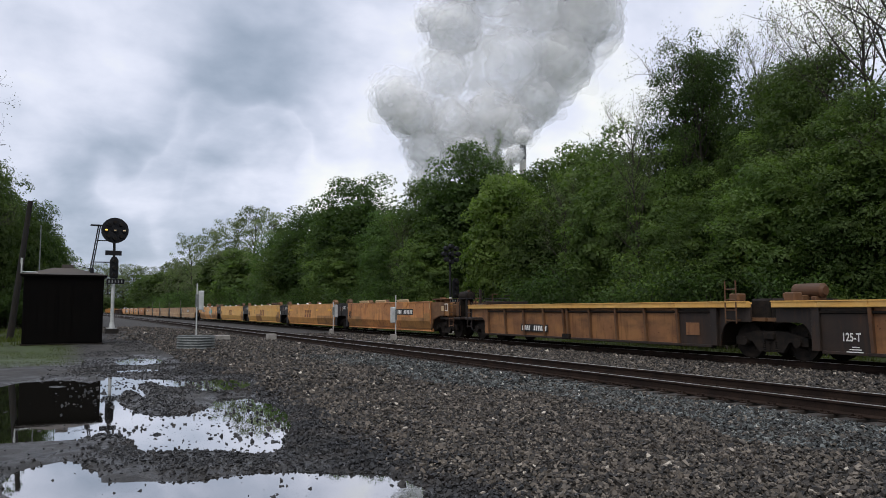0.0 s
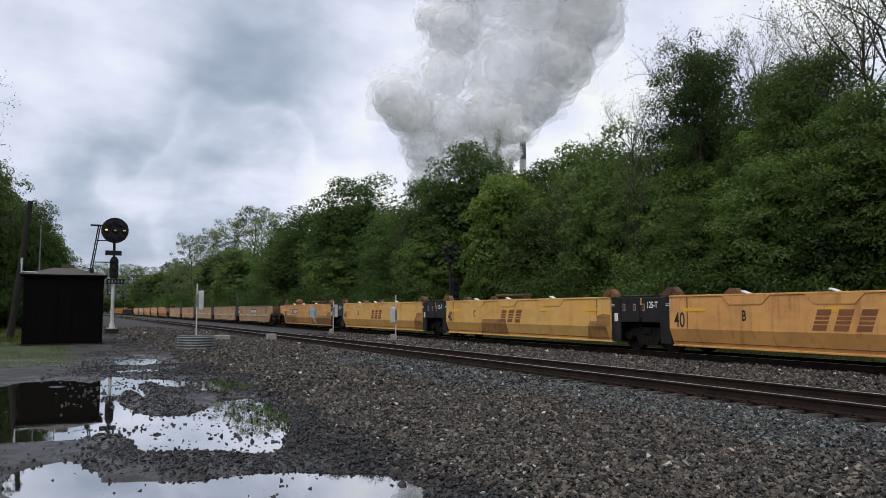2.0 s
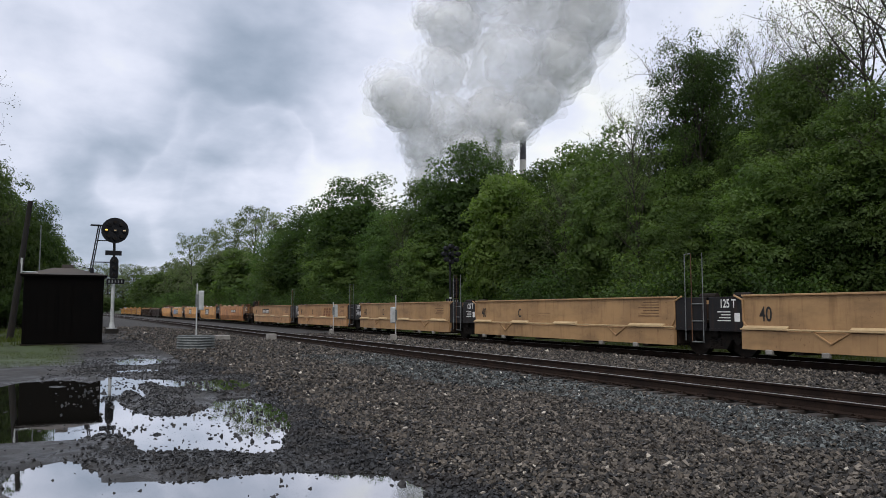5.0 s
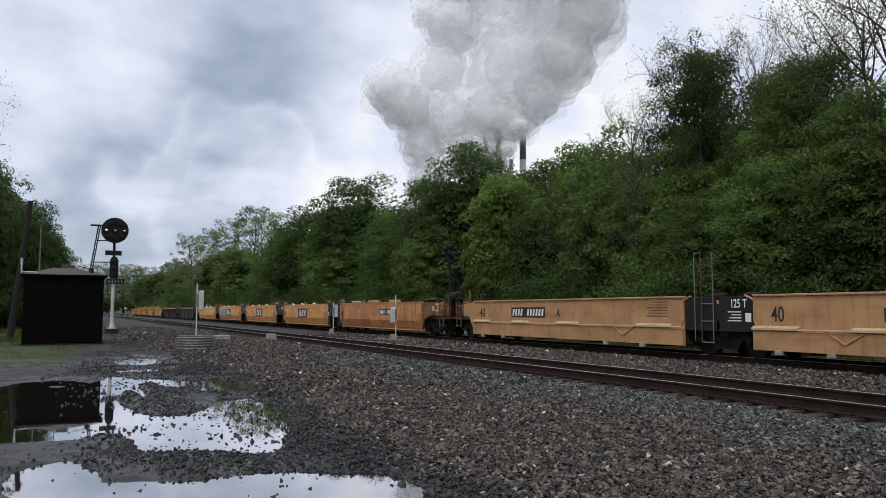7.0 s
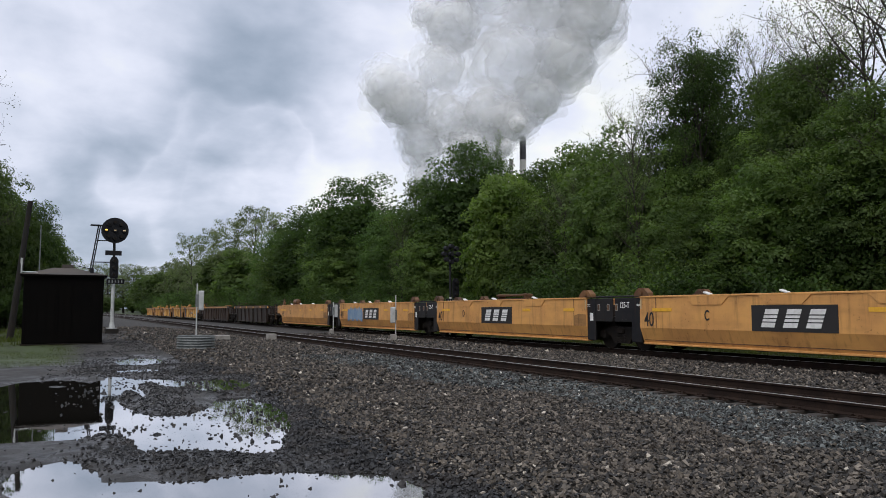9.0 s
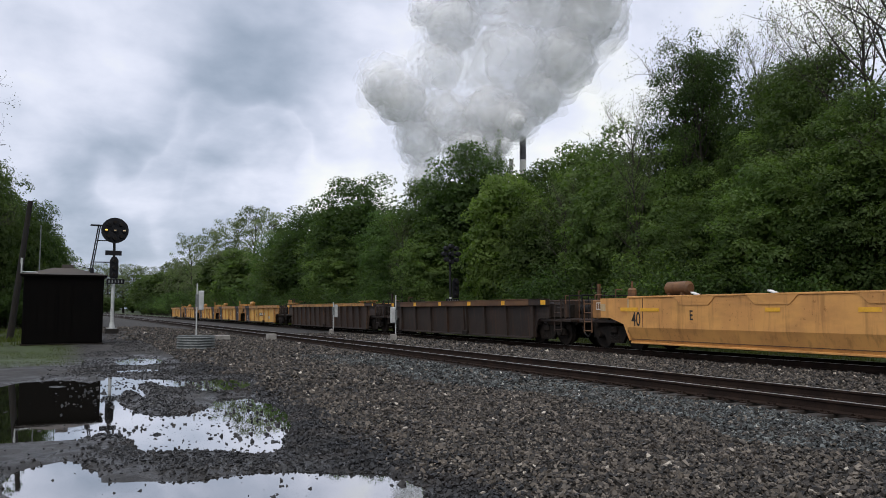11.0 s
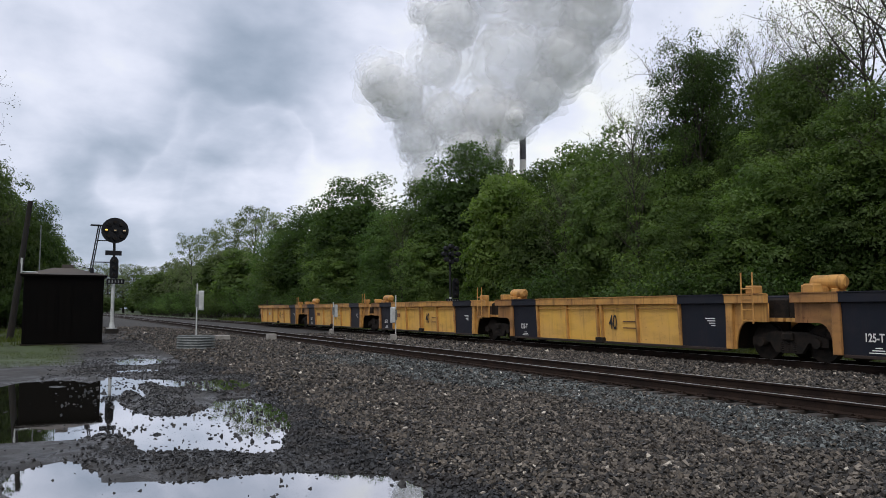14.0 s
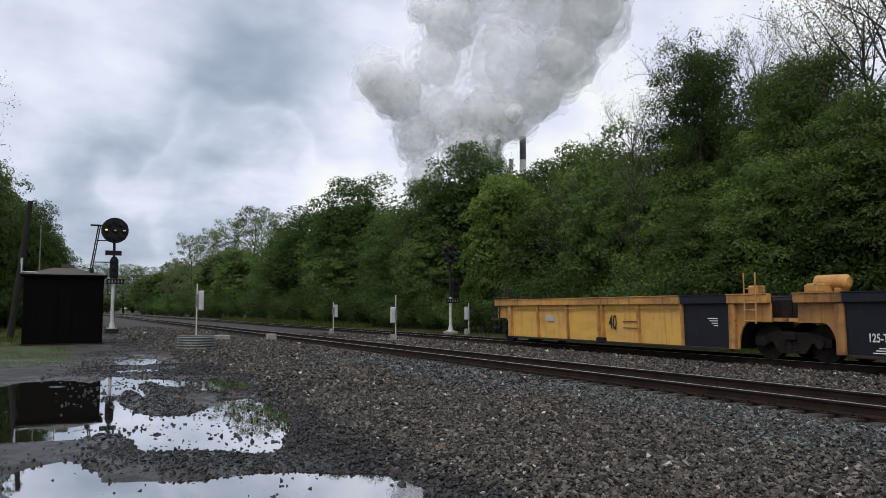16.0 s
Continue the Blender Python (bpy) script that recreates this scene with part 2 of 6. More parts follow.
def ground_material():
    m, n = material("dirt_and_gravel")
    p = n.add("ShaderNodeTexCoord").outputs["Object"]
    sp = n.add("ShaderNodeSeparateXYZ", {0: p})
    grit = n.noise(p, 28, 6, 0.7)
    broad = n.noise(p, 0.5, 5)
    dirt = n.mix(n.span(grit, 0.42, 0.60), (0.013, 0.012, 0.011), (0.075, 0.068, 0.060))
    dirt = n.mix(n.math("MULTIPLY", n.span(broad, 0.4, 0.65), 0.6), dirt, (0.034, 0.032, 0.030))
    wet = n.span(sp.outputs[2], 0.02, 0.11, 1.0, 0.0)
    dirt = n.mix(n.math("MULTIPLY", wet, 0.55), dirt, (0.014, 0.013, 0.012))
    dirt = n.mix(n.math("MULTIPLY", n.span(n.noise(n.vmath("MULTIPLY", p, (1.0, 0.5, 1.0)), 3.2, 6, 0.65), 0.44, 0.6), 0.7), dirt, (0.012, 0.011, 0.010))
    slick = n.span(n.noise(p, 2.1, 5, 0.6), 0.4, 0.6)
    green = n.mix(n.noise(p, 6, 5), (0.022, 0.036, 0.009), (0.05, 0.07, 0.02))
    # grass verge round the hut and forest floor beyond the tracks
    verge = n.math("MULTIPLY", n.span(sp.outputs[0], 0.9, -0.6), n.span(sp.outputs[1], 24.5, 28.0))
    # shade between the ballast stones, painted near-black into the ground along the tracks
    gap_shade = n.math("MULTIPLY", n.span(sp.outputs[0], 2.6, 4.2), n.span(sp.outputs[0], 20.6, 20.0))
    dirt = n.mix(n.math("MULTIPLY", gap_shade, n.span(sp.outputs[1], 30.0, 20.0)), dirt, (0.014, 0.012, 0.010))
    wood = n.math("MAXIMUM", n.span(sp.outputs[0], 21.2, 22.6), n.span(sp.outputs[0], -2.0, -6.0))
    field = n.math("MAXIMUM", verge, wood)
    c = n.mix(n.math("MULTIPLY", field, n.span(n.noise(p, 1.4, 5), 0.25, 0.5)), dirt, green)
    finish(n, c, n.math("SUBTRACT", n.span(wet, 0, 1, 0.9, 0.62), n.math("MULTIPLY", n.math("MULTIPLY", slick, wet), 0.36)), 0, grit, 0.03, 0.4)
    return m


def water_material():
    """Still water over black mud: a mirror at low angles of view."""
    m, n = material("puddle_water")
    p = n.add("ShaderNodeTexCoord").outputs["Object"]
    rip = n.noise(n.vmath("MULTIPLY", p, (1.0, 0.6, 1.0)), 5.0, 3, 0.5)
    bump = n.add("ShaderNodeBump", {"Height": rip, "Strength": 0.6, "Distance": 0.0006}).outputs[0]
    mud = n.add("ShaderNodeBsdfDiffuse", {"Color": (0.02, 0.018, 0.014, 1)})
    gloss = n.add("ShaderNodeBsdfGlossy", {"Color": (0.95, 0.95, 0.96, 1), "Roughness": 0.02, "Normal": bump})
    n.add("ShaderNodeOutputMaterial", {0: n.add("ShaderNodeMixShader", {0: n.span(n.add("ShaderNodeFresnel", {"IOR": 2.6}).outputs[0], 0.1, 0.55, 0.3, 0.86), 1: mud.outputs[0], 2: gloss.outputs[0]}).outputs[0]})
    return m


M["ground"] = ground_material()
M["water"] = water_material()


def smoke_material():
    """Thin veils of smoke, thinned out in ragged holes; each layer's share of cover is its object's alpha."""
    m, n = material("white_smoke")
    p = place(n, 9.0)
    thin = n.add("ShaderNodeObjectInfo").outputs["Alpha"]
    ragged = n.span(n.noise(p, 0.9, 3, 0.5), 0.20, 0.62)
    alpha = n.math("MULTIPLY", ragged, thin)
    c = n.mix(n.span(n.noise(p, 0.9, 3), 0.35, 0.65), (0.98, 0.985, 1.0), (1.0, 1.0, 1.0))
    b = n.add("ShaderNodeMixShader", {0: 0.42, 1: n.add("ShaderNodeBsdfDiffuse", {"Color": c}).outputs[0], 2: n.add("ShaderNodeBsdfTranslucent", {"Color": c}).outputs[0]})
    n.add("ShaderNodeOutputMaterial", {0: n.add("ShaderNodeMixShader", {0: alpha, 1: n.add("ShaderNodeBsdfTransparent").outputs[0], 2: b.outputs[0]}).outputs[0]})
    return m


M["smoke"] = smoke_material()
# ---- building blocks ----
def mesh_of(bm, name, smooth=False):
    me = bpy.data.meshes.new(name)
    bm.to_mesh(me)
    bm.free()
    if smooth:
        me.polygons.foreach_set("use_smooth", [True] * len(me.polygons))
    return me


def part(name, bm, mat, parent, label="", smooth=False, at=None):
    """Links a bmesh (or a mesh) as one object under a thing or part."""
    me = mesh_of(bm, name, smooth) if isinstance(bm, bmesh.types.BMesh) else bm
    if not me.materials:
        me.materials.append(mat)
    ob = new(name, me)
    ob.parent = parent
    if at is not None:
        ob.matrix_basis = at
    return tagged(ob, label)


def box(bm, c, s, turn=None, bevel=0.0):
    m = Matrix.Translation(c) @ (turn or Matrix()) @ Matrix.Diagonal((*s, 1))
    vs = bmesh.ops.create_cube(bm, size=1, matrix=m)["verts"]
    if bevel:
        es = list({e for v in vs for e in v.link_edges})
        bmesh.ops.bevel(bm, geom=es, offset=bevel, segments=1, affect="EDGES")
    return bm


def cyl(bm, a, b, ra, rb=None, n=10):
    a, b = Vector(a), Vector(b)
    m = Matrix.Translation((a + b) / 2) @ (b - a).to_track_quat("Z", "Y").to_matrix().to_4x4()
    bmesh.ops.create_cone(bm, cap_ends=True, segments=n, radius1=ra, radius2=ra if rb is None else rb, depth=(b - a).length, matrix=m)
    return bm


def pipe(bm, pts, r, n=6):
    for a, b in zip(pts, pts[1:]):
        cyl(bm, a, b, r, r, n)
    return bm


def extrude(bm, outline, axis, a, b):
    """A prism: the outline (pairs) swept from a to b along axis 'x', 'y' or 'z'."""
    def at(p, k):
        return {"x": (k, p[0], p[1]), "y": (p[0], k, p[1]), "z": (p[0], p[1], k)}[axis]
    lo, hi = [bm.verts.new(at(p, a)) for p in outline], [bm.verts.new(at(p, b)) for p in outline]
    n = len(outline)
    for i in range(n):
        bm.faces.new((lo[i], lo[(i + 1) % n], hi[(i + 1) % n], hi[i]))
    bm.faces.new(lo[::-1])
    bm.faces.new(hi)
    bmesh.ops.recalc_face_normals(bm, faces=bm.faces)
    return bm


def B():
    return bmesh.new()


def thing(name, label, category, at, group="", kind=""):
    ob = new(name)
    ob.empty_display_size = 0.2
    ob.matrix_basis = at
    return tagged(ob, label, category, group, kind)


def joined(name, verts, faces, mat, smooth=False):
    """A mesh from numpy arrays; faces all have the same number of corners."""
    me = bpy.data.meshes.new(name)
    k = faces.shape[1]
    me.vertices.add(len(verts))
    me.vertices.foreach_set("co", np.asarray(verts, np.float32).ravel())
    me.loops.add(faces.size)
    me.loops.foreach_set("vertex_index", np.asarray(faces, np.int32).ravel())
    me.polygons.add(len(faces))
    me.polygons.foreach_set("loop_start", np.arange(0, faces.size, k, dtype=np.int32))
    me.polygons.foreach_set("use_smooth", np.full(len(faces), smooth))
    me.update(calc_edges=True)
    me.materials.append(mat)
    return me


# ---- the ground ----
RAIL = 0.30                      # top of rail
NEAR_TRACK, FAR_TRACK = 11.35, 18.75
# pools and the gravel banks in them: middle x, y, half widths across and along, degrees of turn
POOLS = ((1.19, 7.06, 1.98, 1.2, 10), (-0.04, 8.65, 0.42, 1.06, 0), (2.47, 6.7, 0.56, 1.0, 20), (-0.18, 16.2, 1.37, 4.9, -1), (-0.31, 11.8, 0.9, 0.63, -2),
         (0.89, 16.2, 0.65, 5.5, 3), (1.39, 11.6, 0.96, 1.77, 7), (2.48, 12.35, 0.8, 3.1, 11), (2.2, 9.72, 0.35, 0.65, 13), (2.56, 18.56, 0.65, 1.43, 8),
         (3.24, 18.1, 0.77, 2.2, 10), (1.93, 23.0, 0.91, 1.17, 5), (1.85, 19.8, 0.68, 1.11, 5), (2.3, 27.5, 0.75, 2.73, 5), (-1.32, 26.0, 0.5, 0.64, -3))
BANKS = ((1.74, 14.6, 0.76, 1.22, 7), (1.24, 8.85, 0.92, 0.83, 8), (0.52, 10.3, 0.38, 1.42, 3), (-0.27, 10.4, 0.6, 0.98, -1), (1.17, 15.9, 0.19, 1.2, 4))


def wobble(x, y, s, seed):
    """Smooth value noise in -1..1 for arrays."""
    x, y = np.asarray(x) / s + seed * 17.3, np.asarray(y) / s + seed * 9.1
    xi, yi = np.floor(x).astype(np.int64), np.floor(y).astype(np.int64)
    fx, fy = x - xi, y - yi
    fx, fy = fx * fx * (3 - 2 * fx), fy * fy * (3 - 2 * fy)

    def h(a, b):
        v = np.sin(a * 127.1 + b * 311.7 + seed * 74.7) * 43758.5453
        return (v - np.floor(v)) * 2 - 1
    return (h(xi, yi) * (1 - fx) + h(xi + 1, yi) * fx) * (1 - fy) + (h(xi, yi + 1) * (1 - fx) + h(xi + 1, yi + 1) * fx) * fy


def ease(v, a, b):
    t = np.clip((np.asarray(v, float) - a) / (b - a), 0, 1)
    return t * t * (3 - 2 * t)


def blobs(x, y, places, near, far):
    """1 within the ovals, falling to 0 outside them."""
    out = np.zeros(np.broadcast(x, y).shape)
    for cx, cy, ra, rb, turn in places:
        c, q = math.cos(radians(turn)), math.sin(radians(turn))
        d = np.sqrt((((x - cx) * c - (y - cy) * q) / ra) ** 2 + (((x - cx) * q + (y - cy) * c) / rb) ** 2)
        out = np.maximum(out, 1 - ease(d, near, far))
    return out


def wetness(x, y):
    """1 in the middle of a pool, 0 away from it."""
    return blobs(x, y, POOLS, 0.72, 1.22) * (1 - blobs(x, y, BANKS, 0.6, 1.25))


def ground_z(x, y):
    x, y = np.asarray(x, float), np.asarray(y, float)
    z = 0.045 + 0.13 * ease(y, 24, 36) + 0.25 * ease(y, 40, 52) * (1 - ease(x, 5, 9))
    z = z + 0.05 * ease(x, 3.5, 9.0) * (1 - ease(y, 20, 40))
    mid = ease(x, 9.2, 10.1) * (1 - ease(x, 20.6, 21.8))
    z = z * (1 - mid) + mid * (0.09 - 0.065 * ease(x, 9.95, 10.2) * (1 - ease(x, 12.5, 12.9)) + 0.025 * ease(x, 13.2, 14.2))
    z = z + 0.012 * wobble(x, y, 0.8, 1) + 0.010 * wobble(x, y, 0.3, 2) + 0.03 * wobble(x, y, 6, 3) * (1 - mid)
    z = z + wetness(x, y) * (-0.115 + 0.03 * wobble(x, y, 0.45, 4) + 0.03 * wobble(x, y, 0.17, 12) + 0.025 * wobble(x, y, 1.3, 14))
    z = z + ease(x, 25, 75) * 8.0 * (1 + 0.15 * wobble(x, y, 14, 5)) * (1 - 0.6 * ease(y, 150, 300))
    return z


def spaced(lo, fine_lo, fine_hi, hi, step, grow=1.16):
    """Even steps in the middle, growing steps out to both ends."""
    mid = list(np.arange(fine_lo, fine_hi + step / 2, step))
    out, s, v = [], step, fine_hi
    while v < hi:
        s *= grow
        v += s
        out.append(min(v, hi))
    pre, s, v = [], step, fine_lo
    while v > lo:
        s *= grow
        v -= s
        pre.append(max(v, lo))
    return np.array(pre[::-1] + mid + out)


def make_ground():
    xs = spaced(-2500, -3.0, 10.5, 3000, 0.10)
    ys = spaced(-2500, 5.0, 31.0, 3500, 0.13)
    gx, gy = np.meshgrid(xs, ys)
    v = np.stack([gx.ravel(), gy.ravel(), ground_z(gx, gy).ravel()], 1)
    nx, ny = len(xs), len(ys)
    i = (np.arange(ny - 1)[:, None] * nx + np.arange(nx - 1)[None, :]).ravel()
    f = np.stack([i, i + 1, i + nx + 1, i + nx], 1)
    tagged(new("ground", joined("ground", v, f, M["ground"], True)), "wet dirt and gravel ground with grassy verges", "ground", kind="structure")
    bm = B()
    vs = [bm.verts.new(p) for p in ((-9, 1.5, 0), (5.2, 1.5, 0), (5.2, 33, 0), (-9, 33, 0))]
    bm.faces.new(vs)
    w = new("water", mesh_of(bm, "water"))
    w.data.materials.append(M["water"])
    tagged(w, "still rain puddles reflecting the cloudy sky", "puddle", kind="structure")


make_ground()

# ---- stones ----
def stone_shapes(count, rng):
    """Angular crushed stones of about unit size: skewed, chipped blocks of twelve triangles."""
    f = np.array([(0, 2, 1), (1, 2, 3), (4, 5, 6), (5, 7, 6), (0, 1, 4), (1, 5, 4), (2, 6, 3), (3, 6, 7), (0, 4, 2), (2, 4, 6), (1, 3, 5), (3, 7, 5)])
    cube = np.array([(x, y, z) for x in (-0.5, 0.5) for y in (-0.5, 0.5) for z in (-0.5, 0.5)])
    out = []
    for _ in range(count):
        s = cube * rng.uniform(0.45, 1.15, (8, 1)) + rng.uniform(-0.16, 0.16, (8, 3))
        out.append(s * np.array([rng.uniform(1.0, 1.5), rng.uniform(0.75, 1.1), rng.uniform(0.5, 0.85)]))
    return out, f


def turns(n, rng):
    """Random rotation matrices, mostly about z with some tilt."""
    a, b, c = rng.uniform(0, 2 * np.pi, n), rng.normal(0, 0.6, n), rng.normal(0, 0.6, n)
    ca, sa, cb, sb, cc, sc = np.cos(a), np.sin(a), np.cos(b), np.sin(b), np.cos(c), np.sin(c)
    z = np.zeros(n)
    rz = np.stack([ca, -sa, z, sa, ca, z, z, z, z + 1], 1).reshape(n, 3, 3)
    ry = np.stack([cb, z, sb, z, z + 1, z, -sb, z, cb], 1).reshape(n, 3, 3)
    rx = np.stack([z + 1, z, z, z, cc, -sc, z, sc, cc], 1).reshape(n, 3, 3)
    return rz @ ry @ rx


def scatter(name, x, y, z, size, mat, rng):
    shapes, f = stone_shapes(60, rng)
    n = len(x)
    base = np.stack(shapes)[rng.integers(0, 60, n)]
    v = np.einsum("nij,nkj->nki", turns(n, rng), base) * size[:, None, None] + np.stack([x, y, z], 1)[:, None, :]
    faces = (f[None] + (np.arange(n) * f.max() + np.arange(n))[:, None, None]).reshape(-1, 3)
    return joined(name, v.reshape(-1, 3), faces, mat)


def cast(rng, n, x0, x1, y0, y1):
    return rng.uniform(x0, x1, n), rng.uniform(y0, y1, n)


def make_ballast():
    rng = np.random.default_rng(5)
    bed = tagged(new("ballast"), "grey-brown crushed stone ballast along the tracks", "ballast", kind="structure")
    zones = ((2.6, 9.98, 3.6, 9.0, 1050, 0.0275), (2.4, 9.98, 9.0, 14.0, 720, 0.030), (2.6, 10.0, 14.0, 24.0, 190, 0.042), (3.4, 10.0, 24.0, 40.0, 85, 0.045), (2.0, 10.0, 40.0, 62.0, 36, 0.055),
             (12.7, 17.4, 6.0, 24.0, 220, 0.039), (12.7, 17.4, 24.0, 50.0, 70, 0.06))
    xs, ys, ss = [], [], []
    for x0, x1, y0, y1, dens, size in zones:
        x, y = cast(rng, int((x1 - x0) * (y1 - y0) * dens), x0, x1, y0, y1)
        edge = ease(x, 2.6, 4.4) if x0 < 5 else np.ones_like(x)
        seen = (0.4409 * x + 0.8976 * y > 5.9) & (x < 1.53 * y)
        keep = seen & (rng.random(len(x)) < np.clip(edge + 0.35, 0, 1) * (1 - 0.95 * (wetness(x, y) > 0.35)))
        xs.append(x[keep])
        ys.append(y[keep])
        ss.append(size * np.exp(np.clip(rng.normal(0, 0.36, keep.sum()), -0.8, 0.6)))
    x, y, s = np.concatenate(xs), np.concatenate(ys), np.concatenate(ss)
    z = ground_z(x, y) + s * rng.uniform(-0.1, 0.75, len(x))
    # fresh bluish stone on the track shoulder, wet dark stone beside the puddles
    blue = (x > 8.45 - 0.06 * y + 0.9 * wobble(x, y, 1.6, 7)) & (x < 10.6) & (y < 26) & (rng.random(len(x)) < 0.8)
    wet = (ground_z(x, y) < 0.022 + 0.02 * wobble(x, y, 0.7, 8)) | (x + 0.35 * wobble(x, y, 1.0, 6) + rng.normal(0, 0.2, len(x)) < 3.3 + 0.03 * y) & (y < 24)
    pick = {"stone_wet": wet & ~blue, "stone_blue": blue, "stone": ~wet & ~blue}
    for key, mask in pick.items():
        ob = new("loose_stones", scatter("loose_stones", x[mask], y[mask], z[mask], s[mask], M[key], rng))
        ob.parent = bed
        tagged(ob, {"stone_wet": "dark wet stones", "stone_blue": "fresh blue-grey stones", "stone": "dusty grey-brown stones"}[key], kind="stuff")
    # the stones nearest the tripod, one by one
    shapes, f = stone_shapes(10, rng)
    meshes = []
    for q in shapes:
        meshes.append(joined("ballast_stone", q, f, M["stone"]))
    n = 300
    x, y = cast(rng, n, 4.6, 8.2, 4.0, 7.2)
    for i in range(n):
        k = float(0.036 * math.exp(rng.normal(0, 0.25)))
        ob = new("ballast_stone", meshes[i % 10])
        ob.parent = bed
        ob.matrix_basis = pose(float(x[i]), float(y[i]), float(ground_z(x[i], y[i])) + k * 0.3, *[float(a) for a in rng.normal(0, 25, 2)], float(rng.uniform(0, 360))) @ Matrix.Scale(k, 4)


def make_gravel():
    """Small dark gravel and single wet stones among the puddles, sparser towards the hut."""
    rng = np.random.default_rng(8)
    sets = []
    for n, x0, x1, y0, y1, size in ((17000, -1.6, 3.4, 6.2, 13, 0.022), (12000, -0.5, 4.2, 13, 25, 0.029), (9000, 0.5, 6.0, 25, 48, 0.028)):
        x, y = cast(rng, n, x0, x1, y0, y1)
        w = wetness(x, y)
        bank = ease(wobble(x, y, 0.9, 11) + 0.4 * ease(x, 0.3, 1.5) + 0.5 * ease(y, 8, 9.5) * (1 - ease(y, 10, 11)), -0.35, 0.6)
        keep = np.where(ground_z(x, y) < -0.004, rng.random(n) < (0.04 + 0.09 * ease(y, 9.3, 10.5)) * bank * ease(x, -0.1, 0.7) + 0.008 * ease(x, -0.5, 0.3) + 0.002, rng.random(n) < (0.05 + 0.9 * bank) * (0.22 + 0.78 * ease(x, -0.1, 0.5)))
        sets.append((x[keep], y[keep], size * np.exp(rng.normal(0, 0.45, keep.sum()))))
    x, y, s = (np.concatenate([q[i] for q in sets]) for i in range(3))
    g = ground_z(x, y)
    s = np.minimum(s, 0.045) * np.where(g < -0.004, 1.15, 1.0)
    z = np.maximum(g, -0.009) + s * rng.uniform(0.0, 0.3, len(x))
    ob = new("gravel", scatter("gravel", x, y, z, s, M["stone_wet"], rng))
    tagged(ob, "scattered dark wet gravel between the puddles", "gravel", kind="stuff")


make_ballast()
make_gravel()


# ---- tracks ----
RAIL_SHAPE = ((-0.07, -0.186), (0.07, -0.186), (0.07, -0.172), (0.016, -0.145), (0.012, -0.05), (0.036, -0.036), (0.037, -0.008), (0.030, -0.001),
              (-0.030, -0.001), (-0.037, -0.008), (-0.036, -0.036), (-0.012, -0.05), (-0.016, -0.145), (-0.07, -0.172))


def make_track(x, label):
    t = tagged(new("track"), label, "railway track", kind="structure")
    t.location = (x, 0, RAIL)
    for side in (-1, 1):
        shape = [(a + side * 0.755, b) for a, b in RAIL_SHAPE]
        rail = part("rail", extrude(B(), shape, "y", -60, 900), M["rail_side"], t)
        part("rail_head", box(B(), (side * 0.755, 420, 0), (0.052, 960, 0.006)), M["rail_top"], rail, "polished running surface")
    rng = random.Random(int(x))
    tie = mesh_of(box(B(), (0, 0, -0.285), (2.6, 0.23, 0.18), bevel=0.012), "tie")
    tie.materials.append(M["tie"])
    plate = B()
    for side in (-1, 1):
        box(plate, (side * 0.755, 0, -0.187), (0.36, 0.19, 0.022), bevel=0.004)
        for dx in (-0.11, 0.11):
            for dy in (-0.06, 0.06):
                box(plate, (side * 0.755 + dx, dy, -0.165), (0.035, 0.03, 0.04))
    plate = mesh_of(plate, "tie_plate")
    plate.materials.append(M["rail_side"])
    y = 3.0
    for i in range(120):
        ob = part("tie", tie, None, t, at=pose(rng.uniform(-0.03, 0.03), y, rng.uniform(-0.008, 0.004), 0, 0, rng.uniform(-0.8, 0.8)))
        if i < 60:
            part("tie_plates", plate, None, ob)
        y += 0.51
    far = B()
    while y < 260:
        box(far, (rng.uniform(-0.03, 0.03), y, -0.285), (2.6, 0.23, 0.18))
        y += 0.51
    tagged(part("distant_ties", far, M["tie"], t), kind="stuff")


make_track(NEAR_TRACK, "empty track with rusty rails and dark wooden ties")
make_track(FAR_TRACK, "track with dark wooden ties under the passing train")
# ---- the train: articulated well cars, each unit a thing; local space: rail top, middle of the unit, near side at -x ----
SPEED = 23.4
WHEEL_R = 0.50
WHEELSETS, UNITS = [], []
NEAR_SIDE = Matrix(((0, 0, -1, 0), (-1, 0, 0, 0), (0, 1, 0, 0), (0, 0, 0, 1)))


def lettering(text, height, mat, parent, y, z, x=-1.458, squeeze=0.8, name="lettering"):
    """Raised letters on the near side, centred at y, with their feet at z."""
    c = bpy.data.curves.new(name, "FONT")
    c.body, c.size, c.extrude, c.align_x, c.offset = text, height / 0.7, 0.0015, "CENTER", 0.006
    tmp = bpy.data.objects.new(name, c)
    scene.collection.objects.link(tmp)
    me = bpy.data.meshes.new_from_object(tmp.evaluated_get(bpy.context.evaluated_depsgraph_get()))
    bpy.data.objects.remove(tmp)
    me.materials.clear()
    return part(name, me, mat, parent, at=Matrix.Translation((x, y, z)) @ NEAR_SIDE @ Matrix.Diagonal((squeeze, 1, 1, 1)))


def plate(bm, y0, y1, z0, z1, x, t=0.006):
    """A thin upright plate on the near side."""
    return box(bm, (x - t / 2, (y0 + y1) / 2, (z0 + z1) / 2), (t, abs(y1 - y0), z1 - z0))


